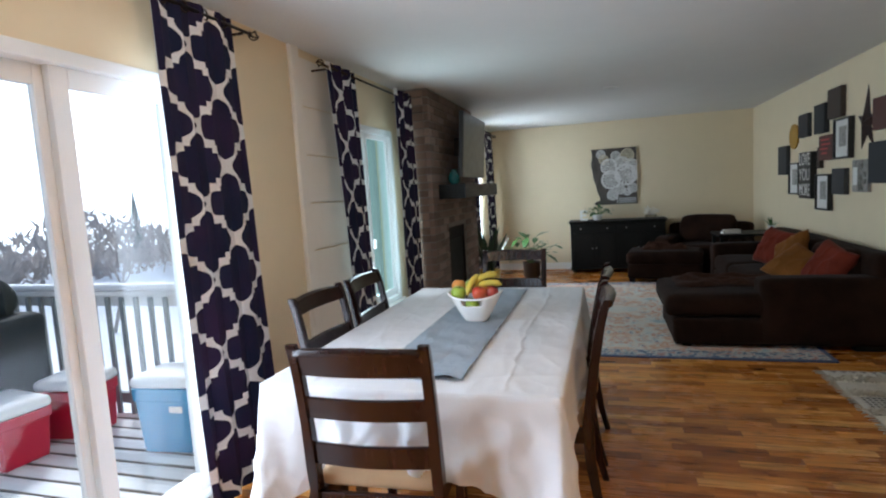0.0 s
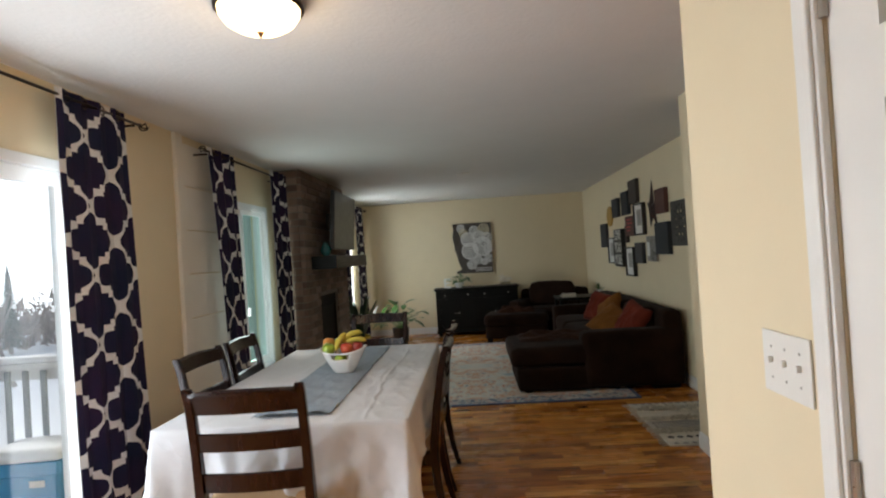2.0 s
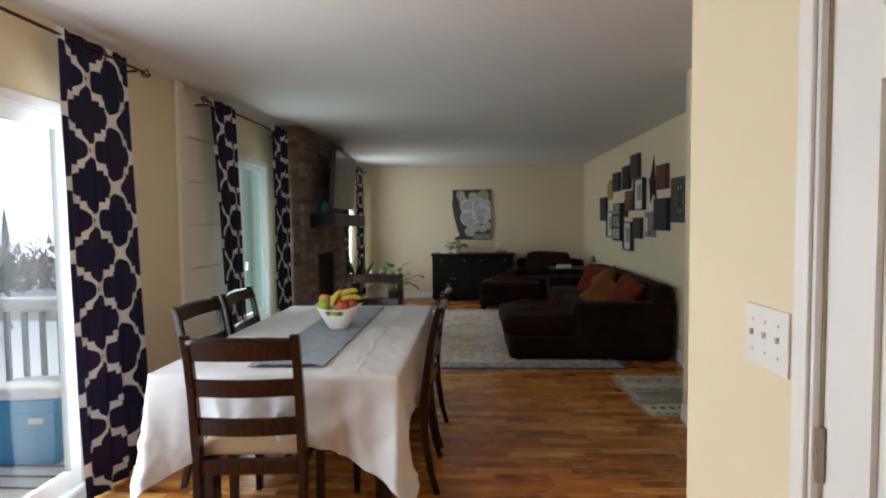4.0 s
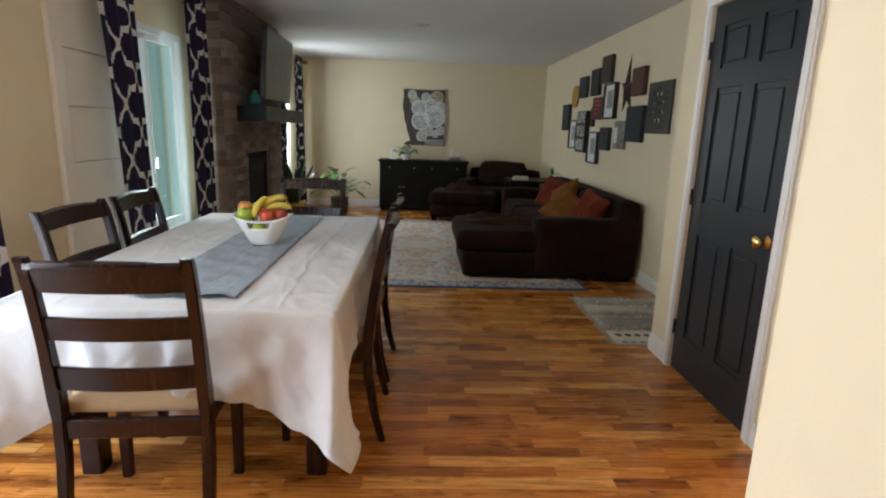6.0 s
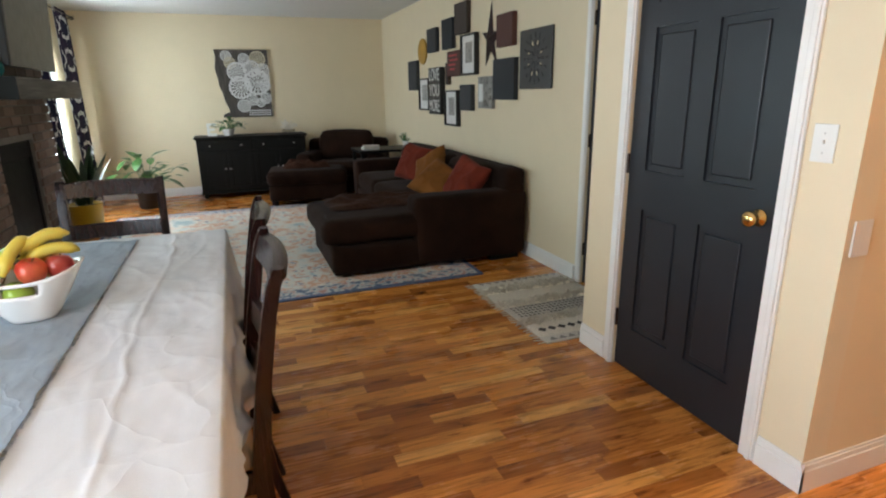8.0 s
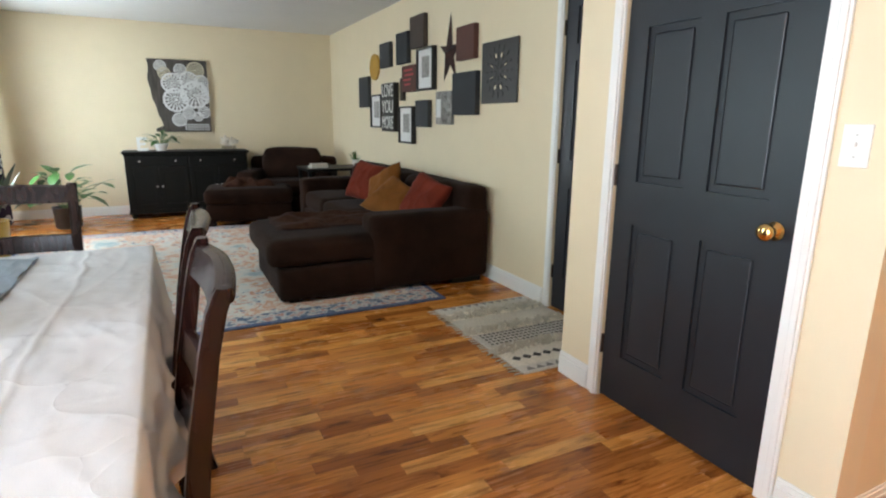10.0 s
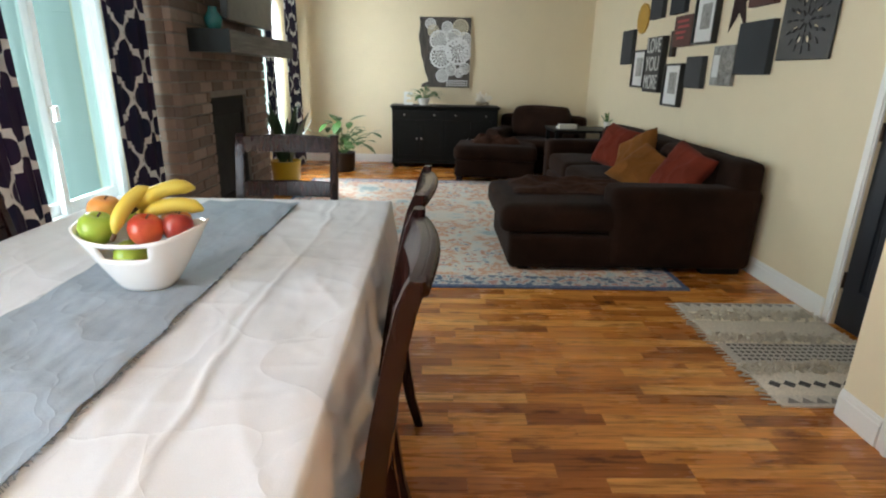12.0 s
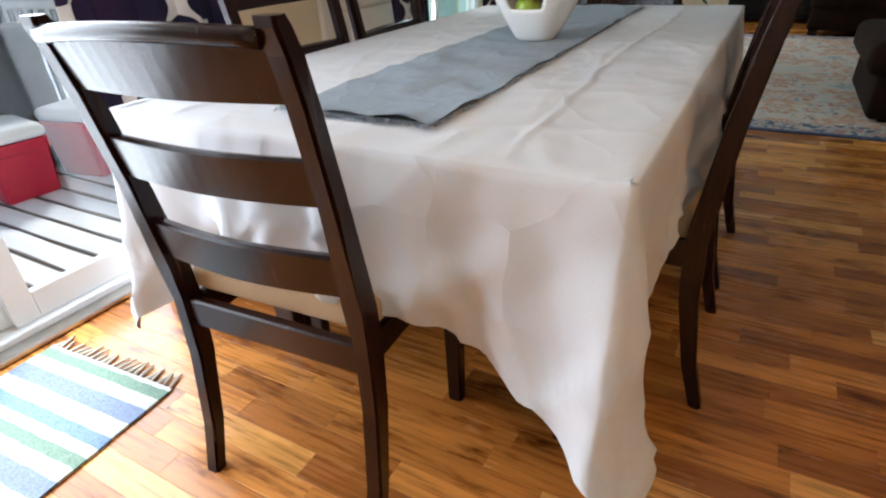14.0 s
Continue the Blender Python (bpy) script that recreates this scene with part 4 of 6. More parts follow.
for a, b, lo, hi in ((OY0, OY0 + 0.05, OZ0, OZ1), (OY1 - 0.05, OY1, OZ0, OZ1), (OY0 + 0.05, OY1 - 0.05, OZ1 - 0.14, OZ1), (OY0 + 0.05, OY1 - 0.05, OZ0, OZ0 + 0.07)):
    box(bmf, FX - 0.06, FX - 0.035, a, b, lo, hi, bevel=0.004)
for k in range(5):
    box(bmf, FX - 0.034, FX - 0.028, OY0 + 0.08, OY1 - 0.08, OZ1 - 0.125 + 0.02 * k, OZ1 - 0.115 + 0.02 * k)
bmf.to_mesh(insert.data)
bmf.free()
part("fire_glass", B(FX - 0.056, FX - 0.050, OY0 + 0.05, OY1 - 0.05, OZ0 + 0.07, OZ1 - 0.14), M_FIREGLASS, fp)

mantel = thing("mantel_shelf", "weathered grey timber mantel beam on the chimney", "mantel")
part("beam", B(FX + 0.002, FX + 0.27, 3.70, 5.36, 1.36, 1.50, bevel=0.008, seg=2), M_GREYWOOD, mantel)
part("end_cap", B(FX + 0.002, FX + 0.272, 3.690, 3.70, 1.358, 1.502), M_BLACKWOOD, mantel, "dark stained end cap")
tv = thing("television", "large wall-mounted black flat television turned above the mantel", "television", pose(-0.85, 4.42, 1.90, 0, 4, 1))
part("casing", B(-0.035, 0.012, -0.56, 0.56, -0.33, 0.33, bevel=0.006, seg=2), M_BLACKPLASTIC, tv)
part("screen", B(0.013, 0.016, -0.55, 0.55, -0.315, 0.322), M_TV, tv, "dark glossy screen")
part("wall_arm", B(-0.202, -0.036, -0.10, 0.10, -0.10, 0.10, bevel=0.01), M_BLACKPLASTIC, tv)
vase = solo("vase", lathe(bmesh.new(), [(0.035, 0), (0.055, 0.03), (0.06, 0.07), (0.035, 0.11), (0.025, 0.13), (0.032, 0.14), (0.026, 0.14), (0.02, 0.12), (0.0, 0.02)]), plain("teal_glaze", (0.02, 0.13, 0.13), 0.25), "small teal glazed vase on the mantel", "vase", pose(-0.93, 3.82, 1.503), smooth=True)


# ---- living room ----
def sectional():
    s = thing("sectional_sofa", "dark brown chenille sectional sofa with chaise along the wall", "sofa", pose(0, 0, 0))
    xb, y0, y1 = 2.68, 3.29, 6.15
    kw = dict(smooth=True)
    part("base", rbox(bmesh.new(), 1.80, xb, y0 + 0.23, y1 - 0.22, 0.05, 0.27, 0.03, 8, 0, 0.004), M_SOFA, s, **kw)
    part("chaise_base", rbox(bmesh.new(), 1.05, 1.83, y0 + 0.01, y0 + 0.98, 0.03, 0.26, 0.03, 8, 0, 0.005), M_SOFA, s, **kw)
    part("near_arm", rbox(bmesh.new(), 1.70, xb, y0, y0 + 0.25, 0.03, 0.585, 0.055, 10, 0.0, 0.008, 3), M_SOFA, s, **kw)
    part("far_arm", rbox(bmesh.new(), 1.80, xb, y1 - 0.24, y1, 0.03, 0.585, 0.055, 10, 0.0, 0.008, 5), M_SOFA, s, **kw)
    part("back", rbox(bmesh.new(), xb - 0.20, xb, y0 + 0.02, y1 - 0.02, 0.05, 0.76, 0.06, 12, 0.0, 0.010, 7), M_SOFA, s, **kw)
    part("chaise_cushion", rbox(bmesh.new(), 0.99, 2.30, y0 + 0.015, y0 + 1.00, 0.262, 0.445, 0.06, 12, 0.020, 0.008, 2), M_SOFA, s, **kw)
    for k in range(2):
        ya = y0 + 1.01 + k * 0.80
        part("seat_cushion", rbox(bmesh.new(), 1.80, 2.42, ya, ya + 0.79, 0.272, 0.445, 0.055, 10, 0.020, 0.006, 4 + k), M_SOFA, s, **kw)
    for k in range(3):
        ya = y0 + 0.27 + k * 0.78
        part("back_cushion", rbox(bmesh.new(), 2.34, 2.54, ya, ya + 0.76, 0.45, 0.75, 0.08, 10, 0.02, 0.012, 9 + k), M_SOFA, s, **kw)
    for x, y in ((1.12, y0 + 0.06), (1.12, y0 + 0.86), (2.36, y0 + 0.03), (2.55, y1 - 0.12), (1.9, y1 - 0.12)):
        part("foot", B(x, x + (0.26 if x > 2 and y < 4 else 0.07), y, y + 0.07, 0.0, 0.06, bevel=0.005), M_BLACKWOOD, s, "dark wooden foot")


sectional()


def pillow(name, label, mat, m, w=0.42, t=0.080, group="throw pillows"):
    bm = bmesh.new()
    n = 30
    for s in (1, -1):
        g = []
        for j in range(n + 1):
            row = []
            for i in range(n + 1):
                u, v = 2 * i / n - 1, 2 * j / n - 1
                pin = 1 - 0.07 * (1 - abs(u) ** 1.5) * abs(v) ** 3 - 0.0
                x = u * w / 2 * (1 - 0.06 * (1 - u * u) * 0 - 0.07 * (1 - v * v) * abs(u) ** 3)
                y = v * w / 2 * pin
                h = t * max(0, (1 - u ** 4) * (1 - v ** 4)) ** 0.55
                h += (0.012 * noise.noise(Vector((u * 2 + w, v * 2, s))) + 0.016 * max(0.0, 1 - 3 * abs(noise.noise(Vector((u * 1.6 + v + m[1][3], v * 1.4 - u, s * 2))))) ** 3) * (1 - max(abs(u), abs(v)) ** 4)
                row.append(bm.verts.new((x, y, s * h)))
            g.append(row)
        for j in range(n):
            for i in range(n):
                bm.faces.new((g[j][i], g[j][i + 1], g[j + 1][i + 1], g[j + 1][i]))
    bmesh.ops.remove_doubles(bm, verts=bm.verts[:], dist=1e-4)
    return solo(name, bm, mat, label, "pillow", m, group, smooth=True)


pillow("throw_pillow", "rust red velvet throw pillow leaning on the sofa back", M_RUST, pose(2.27, 5.10, 0.62, 64, 8, -68))
pillow("throw_pillow", "mustard velvet throw pillow leaning on the sofa back", M_MUSTARD, pose(2.25, 4.50, 0.61, 60, -28, -62))
pillow("throw_pillow", "mustard velvet throw pillow slumped on the chaise", M_MUSTARD, pose(2.17, 4.06, 0.56, 38, 24, -60))
pillow("throw_pillow", "rust red velvet throw pillow by the near arm", M_RUST, pose(2.31, 3.74, 0.60, 62, 14, -78))


def throw(name, label, x0, x1, y0, y1, z, bumps, m=None):
    bm = bmesh.new()
    nx, ny = 44, 30
    for s in (0, 1):
        g = []
        for j in range(ny + 1):
            row = []
            for i in range(nx + 1):
                u, v = i / nx, j / ny
                x = x0 + (x1 - x0) * u + 0.035 * noise.noise(Vector((v * 4, 1, x0)))
                y = y0 + (y1 - y0) * v + 0.035 * noise.noise(Vector((u * 4, 5, y0)))
                e = min(1, 6 * min(u, 1 - u, v, 1 - v) + 0.15)
                h = bumps * e * (0.55 + 0.45 * math.sin(9 * v + 3 * noise.noise(Vector((u * 3, v * 2, 0)))) + 0.5 * noise.noise(Vector((u * 5, v * 9, 2))))
                row.append(bm.verts.new((x, y, z + max(0.012, h) - 0.011 * s)))
            g.append(row)
        for j in range(ny):
            for i in range(nx):
                bm.faces.new((g[j][i], g[j][i + 1], g[j + 1][i + 1], g[j + 1][i]))
    return solo(name, bm, M_THROW, label, "blanket", m, smooth=True)


throw("throw_blanket", "crumpled brown knitted throw lying on the chaise", 1.12, 2.02, 3.62, 4.16, 0.467, 0.050)


def armchair(m):
    a = thing("armchair", "wide dark brown chenille armchair in the corner", "armchair", m)
    kw = dict(smooth=True)
    part("base", rbox(bmesh.new(), -0.50, 0.50, -0.42, 0.40, 0.06, 0.27, 0.03, 8), M_SOFA, a, **kw)
    for x in (-0.60, 0.38):
        part("arm", rbox(bmesh.new(), x, x + 0.22, -0.46, 0.36, 0.05, 0.58, 0.06, 9, 0, 0.008, x), M_SOFA, a, **kw)
    part("back", rbox(bmesh.new(), -0.58, 0.58, 0.20, 0.46, 0.06, 0.74, 0.07, 9, 0.0, 0.01), M_SOFA, a, **kw)
    part("back_cushion", rbox(bmesh.new(), -0.38, 0.40, 0.02, 0.26, 0.44, 0.84, 0.10, 10, 0.03, 0.014, 3), M_SOFA, a, **kw)
    part("seat_cushion", rbox(bmesh.new(), -0.38, 0.38, -0.46, 0.20, 0.272, 0.45, 0.06, 9, 0.02, 0.008), M_SOFA, a, **kw)
    for x in (-0.55, 0.47):
        for y in (-0.42, 0.34):
            part("foot", B(x, x + 0.08, y, y + 0.08, 0, 0.065, bevel=0.006), M_BROWNWOOD, a)


armchair(pose(1.93, 7.28, 0, 0, 0, -22))


def ottoman(m):
    o = thing("ottoman", "dark brown chenille ottoman in front of the armchair", "ottoman", m)
    part("base", rbox(bmesh.new(), -0.48, 0.48, -0.33, 0.33, 0.065, 0.27, 0.03, 8, 0, 0.005), M_SOFA, o, smooth=True)
    part("cushion", rbox(bmesh.new(), -0.50, 0.50, -0.35, 0.35, 0.262, 0.43, 0.06, 10, 0.02, 0.008), M_SOFA, o, smooth=True)
    for x in (-0.46, 0.38):
        for y in (-0.31, 0.23):
            part("foot", B(x, x + 0.08, y, y + 0.08, 0, 0.067, bevel=0.006), M_BROWNWOOD, o, "brown wooden foot")


ottoman(pose(1.32, 6.72, 0, 0, 0, -8))
throw("folded_blanket", "brown knitted blanket bunched on the ottoman", -0.28, 0.30, -0.16, 0.16, 0.0, 0.085, pose(1.30, 6.74, 0.448, 0, 0, -6))


def end_table():
    t = thing("end_table", "dark wooden end table beside the sofa arm", "end table", pose(2.31, 6.55, 0))
    part("top", B(-0.38, 0.38, -0.30, 0.30, 0.630, 0.660, bevel=0.006, seg=2), M_BLACKWOOD, t)
    part("shelf", B(-0.34, 0.34, -0.26, 0.26, 0.18, 0.20), M_BLACKWOOD, t)
    for x in (-0.36, 0.32):
        for y in (-0.28, 0.24):
            part("leg", B(x, x + 0.04, y, y + 0.04, 0, 0.631), M_BLACKWOOD, t)


end_table()
for k, (dx, a, h) in enumerate(((0, 4, 0.022), (0.01, -6, 0.026))):
    b = thing("book", "white covered book lying on the end table", "book", pose(2.11 + dx, 6.45, 0.661 + 0.0225 * k, 0, 0, a), "books on the end table")
    part("pages", B(-0.10, 0.098, -0.074, 0.074, 0.003, h - 0.003), plain("paper_pages", (0.70, 0.68, 0.62), 0.9), b)
    for z in (0, h - 0.003):
        part("cover", B(-0.105, 0.105, -0.08, 0.08, z, z + 0.003), M_WHITEPLASTIC, b)


def leaf_mesh(name, mat, length=0.09, width=0.05, droop=0.03):
    bm = bmesh.new()
    rows = []
    for k in range(7):
        f = k / 6
        w = width / 2 * math.sin(math.pi * min(1, f * 0.92 + 0.06)) ** 0.8
        z = -droop * f * f
        rows.append([bm.verts.new((s * w, length * f, z + (0.10 * w if s else 0))) for s in (-1, 0, 1)])
    for a, b in zip(rows, rows[1:]):
        for k in range(2):
            bm.faces.new((a[k], a[k + 1], b[k + 1], b[k]))
    return finish(bm, name, mat, True)


L_SMALL = leaf_mesh("leaf", M_LEAF, 0.085, 0.052, 0.02)
L_LONG = leaf_mesh("leaf", M_LEAF, 0.20, 0.10, 0.06)
L_BLADE = leaf_mesh("leaf", M_DARKLEAF, 0.52, 0.085, 0.06)
L_AGAVE = leaf_mesh("leaf", M_LEAF, 0.11, 0.018, 0.03)


def plant(name, label, m, pot_prof, pot_mat, leaf_data, count, spread, rise, seed, stems=True, up=0.6, base_r=0.03):
    rnd = random.Random(seed)
    p = thing(name, label, "potted plant", m)
    part("pot", lathe(bmesh.new(), pot_prof), pot_mat, p, smooth=True)
    top = max(z for _, z in pot_prof)
    part("soil", lathe(bmesh.new(), [(max(r for r, _ in pot_prof) * 0.86, top - 0.03), (0.0, top - 0.018)]), M_SOIL, p)
    bm = bmesh.new()
    for k in range(count):
        a = rnd.uniform(0, 6.283)
        rr = spread * rnd.uniform(0.15, 1.0)
        hgt = top + rise * rnd.uniform(0.15, 1.0) * (1.15 - 0.5 * rr / max(spread, 1e-3))
        tip = Vector((rr * math.cos(a), rr * math.sin(a), hgt))
        root = Vector((base_r * math.cos(a), base_r * math.sin(a), top - 0.02))
        if stems:
            midp = (root + tip) / 2 + Vector((0, 0, rise * 0.22))
            tube(bm, [root, midp, tip], 0.0022, 5)
        else:
            tip = root
        lf = new("leaf", leaf_data)
        lf.parent = p
        tilt = rnd.uniform(-25, 45) if stems else rnd.uniform(up * 60, 88)
        lf.matrix_basis = Matrix.Translation(tip) @ Euler((radians(tilt), 0, a - math.pi / 2 + rnd.uniform(-0.5, 0.5))).to_matrix().to_4x4() @ Matrix.Scale(rnd.uniform(0.7, 1.25), 4)
    if stems:
        tagged(part("stem", bm, M_LEAF, p), kind="stuff")
    else:
        bm.free()
    return p


POT_S = [(0.028, 0), (0.034, 0.01), (0.042, 0.085), (0.044, 0.09), (0.038, 0.088), (0.03, 0.02)]
plant("potted_plant", "small spiky plant in a white pot on the end table", pose(2.58, 6.42, 0.661), POT_S, M_PORC, L_AGAVE, 18, 0.02, 0.03, 3, False, 0.5, 0.012)
POT_Y = [(0.10, 0), (0.13, 0.02), (0.155, 0.33), (0.16, 0.34), (0.145, 0.34), (0.12, 0.05)]
plant("potted_plant", "tall dark broad-leaved plant in a yellow pot by the hearth", pose(-1.02, 5.72, 0.0), POT_Y, M_YELLOW, L_BLADE, 26, 0.05, 0.1, 5, False, 1.0, 0.06)
POT_B = [(0.10, 0), (0.13, 0.02), (0.14, 0.24), (0.145, 0.25), (0.13, 0.25), (0.11, 0.05)]
plant("potted_plant", "trailing green pothos in a dark pot near the far corner", pose(-0.62, 7.10, 0.0), POT_B, M_BLACKPLASTIC, L_LONG, 46, 0.42, 0.42, 7)


# ---- sideboard ----
def sideboard():
    s = thing("sideboard", "black painted sideboard with three drawers and four doors", "sideboard", pose(0.695, 7.66, 0))
    hw, d = 0.715, 0.23
    body = bmesh.new()
    box(body, -hw, hw, -d + 0.02, d, 0.07, 0.80, bevel=0.004)
    part("body", body, M_BLACKWOOD, s)
    part("top", B(-hw - 0.025, hw + 0.025, -d - 0.012, d, 0.805, 0.832, bevel=0.006, seg=2), M_BLACKWOOD, s)
    part("cornice", B(-hw - 0.010, hw + 0.010, -d + 0.004, d, 0.788, 0.8045, bevel=0.005), M_BLACKWOOD, s)
    part("plinth", B(-hw - 0.008, hw + 0.008, -d + 0.004, d, 0.055, 0.105, bevel=0.006), M_BLACKWOOD, s)
    for x in (-hw + 0.05, hw - 0.05):
        for y in (-d + 0.055, d - 0.05):
            part("bun_foot", lathe(bmesh.new(), [(0.025, 0), (0.035, 0.02), (0.038, 0.035), (0.028, 0.056)], Matrix.Translation((x, y, 0))), M_BLACKWOOD, s, smooth=True)
    edges = [-hw + 0.02, -0.005, hw - 0.02]
    for k in range(2):
        a, b = edges[k] + 0.008, edges[k + 1] - 0.008
        dr = part("drawer", B(a, b, -d + 0.004, -d + 0.0195, 0.655, 0.775, bevel=0.004), M_BLACKWOOD, s)
        for f in (0.2, 0.8):
            part("knob", ball(bmesh.new(), pose(a + (b - a) * f, -d - 0.008, 0.715), 0.011, 12), M_STEEL, dr, "small metal knob", smooth=True)
        for h in range(2):
            x0 = a + (b - a) * h / 2 + 0.003
            x1 = a + (b - a) * (h + 1) / 2 - 0.003
            dm = bmesh.new()
            for c in ((x0, x0 + 0.055, 0.115, 0.645), (x1 - 0.055, x1, 0.115, 0.645)):
                box(dm, c[0], c[1], -d + 0.003, -d + 0.0195, c[2], c[3], bevel=0.003)
            for lo, hi in ((0.115, 0.18), (0.58, 0.645)):
                box(dm, x0 + 0.055, x1 - 0.055, -d + 0.003, -d + 0.0195, lo, hi, bevel=0.003)
            box(dm, x0 + 0.055, x1 - 0.055, -d + 0.012, -d + 0.0195, 0.18, 0.58)
            dd = part("door", dm, M_BLACKWOOD, s)
            part("knob", ball(bmesh.new(), pose(x1 - 0.028 if h == 0 else x0 + 0.028, -d - 0.008, 0.40), 0.011, 12), M_STEEL, dd, "small metal knob", smooth=True)


sideboard()
POT_W = [(0.05, 0), (0.058, 0.008), (0.082, 0.075), (0.088, 0.08), (0.088, 0.092), (0.078, 0.092), (0.06, 0.03)]
plant("potted_plant", "leafy vine in a round white pot on the sideboard", pose(0.40, 7.60, 0.833), POT_W, M_PORC, L_SMALL, 40, 0.20, 0.14, 11)
letter = bmesh.new()
for c in ((0, 0.035, 0, 0.17), (0.035, 0.12, 0.0, 0.035), (0.035, 0.10, 0.07, 0.10), (0.035, 0.12, 0.135, 0.17)):
    box(letter, c[0], c[1], -0.018, 0.018, c[2], c[3])
solo("letter_ornament", letter, M_WHITEPLASTIC, "white wooden block letter ornament on the sideboard", "ornament", pose(0.13, 7.63, 0.833))
orn = thing("coral_ornament", "white coral fan ornament on a black wire base", "ornament", pose(1.21, 7.64, 0.833))
wire = bmesh.new()
for k in range(6):
    x = -0.075 + 0.03 * k
    tube(wire, [(x - 0.012, 0, 0), (x - 0.004, 0.01, 0.05), (x + 0.006, -0.01, 0.055), (x + 0.014, 0, 0)], 0.004, 6)
part("wire_base", wire, M_BRONZE, orn, "black bent wire base")
coral = bmesh.new()
rc = random.Random(4)
for k in range(46):
    a = rc.uniform(-1.3, 1.3)
    ln = rc.uniform(0.07, 0.14)
    tube(coral, [(0.02 * math.sin(a), 0, 0.05), (ln * 0.6 * math.sin(a), rc.uniform(-0.01, 0.01), 0.06 + ln * 0.6 * math.cos(a)), (ln * math.sin(a * 1.15), rc.uniform(-0.015, 0.015), 0.06 + ln * math.cos(a * 1.1))], [0.006, 0.006, 0.010], 6)
part("coral_fan", coral, plain("coral_white", (0.72, 0.66, 0.56), 0.8), orn, "off-white coral fan", smooth=True)


# ---- far wall art ----
def doily_art():
    a = thing("wall_art", "barn wood board covered with white lace doilies", "wall art", pose(0.68, 7.918, 1.52))
    bm = bmesh.new()
    n = 24
    for s in (0, 1):
        g = []
        for k in range(n + 1):
            f = k / n
            z = -0.455 + 0.91 * f
            left = -0.355 + 0.13 * max(0, 0.7 - f) * 1.4 + 0.012 * math.sin(9 * f) + 0.02 * noise.noise(Vector((f * 6, 0, 0))) - 0.09 * (f < 0.06)
            g.append((bm.verts.new((left, -0.03 * s, z)), bm.verts.new((0.352, -0.03 * s, z))))
        for p, q in zip(g, g[1:]):
            bm.faces.new((p[0], p[1], q[1], q[0]))
        if s == 0:
            back = g
    for k in range(n):
        for j in (0, 1):
            bm.faces.new((back[k][j], back[k + 1][j], g[k + 1][j], g[k][j]))
    bm.faces.new((back[0][0], back[0][1], g[0][1], g[0][0]))
    bm.faces.new((back[n][0], back[n][1], g[n][1], g[n][0]))
    part("board", bm, M_BARNWOOD, a)
    lace = [plain("white_lace", (0.66, 0.66, 0.65), 0.95, var=0.1, scale=60), plain("cream_lace", (0.56, 0.50, 0.36), 0.95, var=0.1, scale=60)]
    spots = ((-0.20, 0.37, 0.07, 0), (-0.16, 0.28, 0.075, 1), (0.03, 0.33, 0.075, 0), (0.21, 0.33, 0.105, 1), (-0.08, 0.16, 0.125, 0), (0.12, 0.20, 0.11, 0), (0.27, 0.18, 0.09, 0), (-0.05, -0.05, 0.15, 0), (0.18, 0.02, 0.17, 0), (0.28, -0.02, 0.08, 0), (-0.03, -0.30, 0.085, 0), (0.09, -0.22, 0.075, 0), (0.28, -0.20, 0.075, 0), (0.20, -0.26, 0.06, 0), (0.31, 0.09, 0.045, 0))
    for k, (x, z, r, c) in enumerate(spots):
        d = bmesh.new()
        y = -0.0315 - 0.0013 * k
        seg = 64
        rings = [0.12, 0.30, 0.36, 0.58, 0.64, 0.86, 0.92, 1.0]
        rows = []
        for q, f in enumerate(rings):
            rows.append([d.verts.new((x + r * f * (1 + (0.06 * abs(math.sin(8 * t)) if f > 0.9 else 0)) * math.cos(t), y, z + r * f * (1 + (0.06 * abs(math.sin(8 * t)) if f > 0.9 else 0)) * math.sin(t))) for t in [2 * math.pi * i / seg for i in range(seg)]])
        d.faces.new(rows[0])
        for q in range(len(rings) - 1):
            for i in range(seg):
                if q in (0, 2, 4) and i % 4 in (1, 2):
                    continue
                d.faces.new((rows[q][i], rows[q][(i + 1) % seg], rows[q + 1][(i + 1) % seg], rows[q + 1][i]))
        part("doily", d, lace[c], a, "cream crochet doily" if c else "white crochet doily")
    strip = bmesh.new()
    for j in range(3):
        for k in range(9):
            box(strip, 0.03 + 0.034 * k, 0.055 + 0.034 * k, -0.036, -0.031, -0.435 + 0.03 * j, -0.418 + 0.03 * j)
    part("lace_strip", strip, lace[0], a, "white openwork lace strip")


doily_art()


# ---- picture gallery on the east wall ----
GX = XR - 0.001
M_FRAMEBLACK = plain("black_frame", (0.012, 0.012, 0.013), 0.4, var=0.2)
M_GREYBOX = plain("grey_slate_canvas", (0.045, 0.047, 0.050), 0.85, var=0.25, scale=20)
M_DARKBOX = plain("dark_slate_canvas", (0.022, 0.026, 0.030), 0.8, var=0.25, scale=20)
M_BROWNBOX = plain("red_brown_box", (0.085, 0.030, 0.022), 0.7, var=0.2)
M_OLIVEBOX = plain("dark_brown_box", (0.050, 0.036, 0.028), 0.75, var=0.2)
M_MOUNT = plain("white_mount", (0.70, 0.70, 0.68), 0.9, var=0.03)
M_GOLD = plain("mustard_plaque", (0.42, 0.23, 0.025), 0.5, var=0.2, scale=30)
M_STAR = plain("rusty_tin", (0.045, 0.025, 0.022), 0.55, 0.4, var=0.4, scale=30)
M_GREYPHOTO = plain("faded_print", (0.30, 0.29, 0.27), 0.7, var=0.6, scale=26)
M_PEWTER = plain("pewter_scroll", (0.24, 0.23, 0.21), 0.5, 0.3, var=0.5, scale=60)
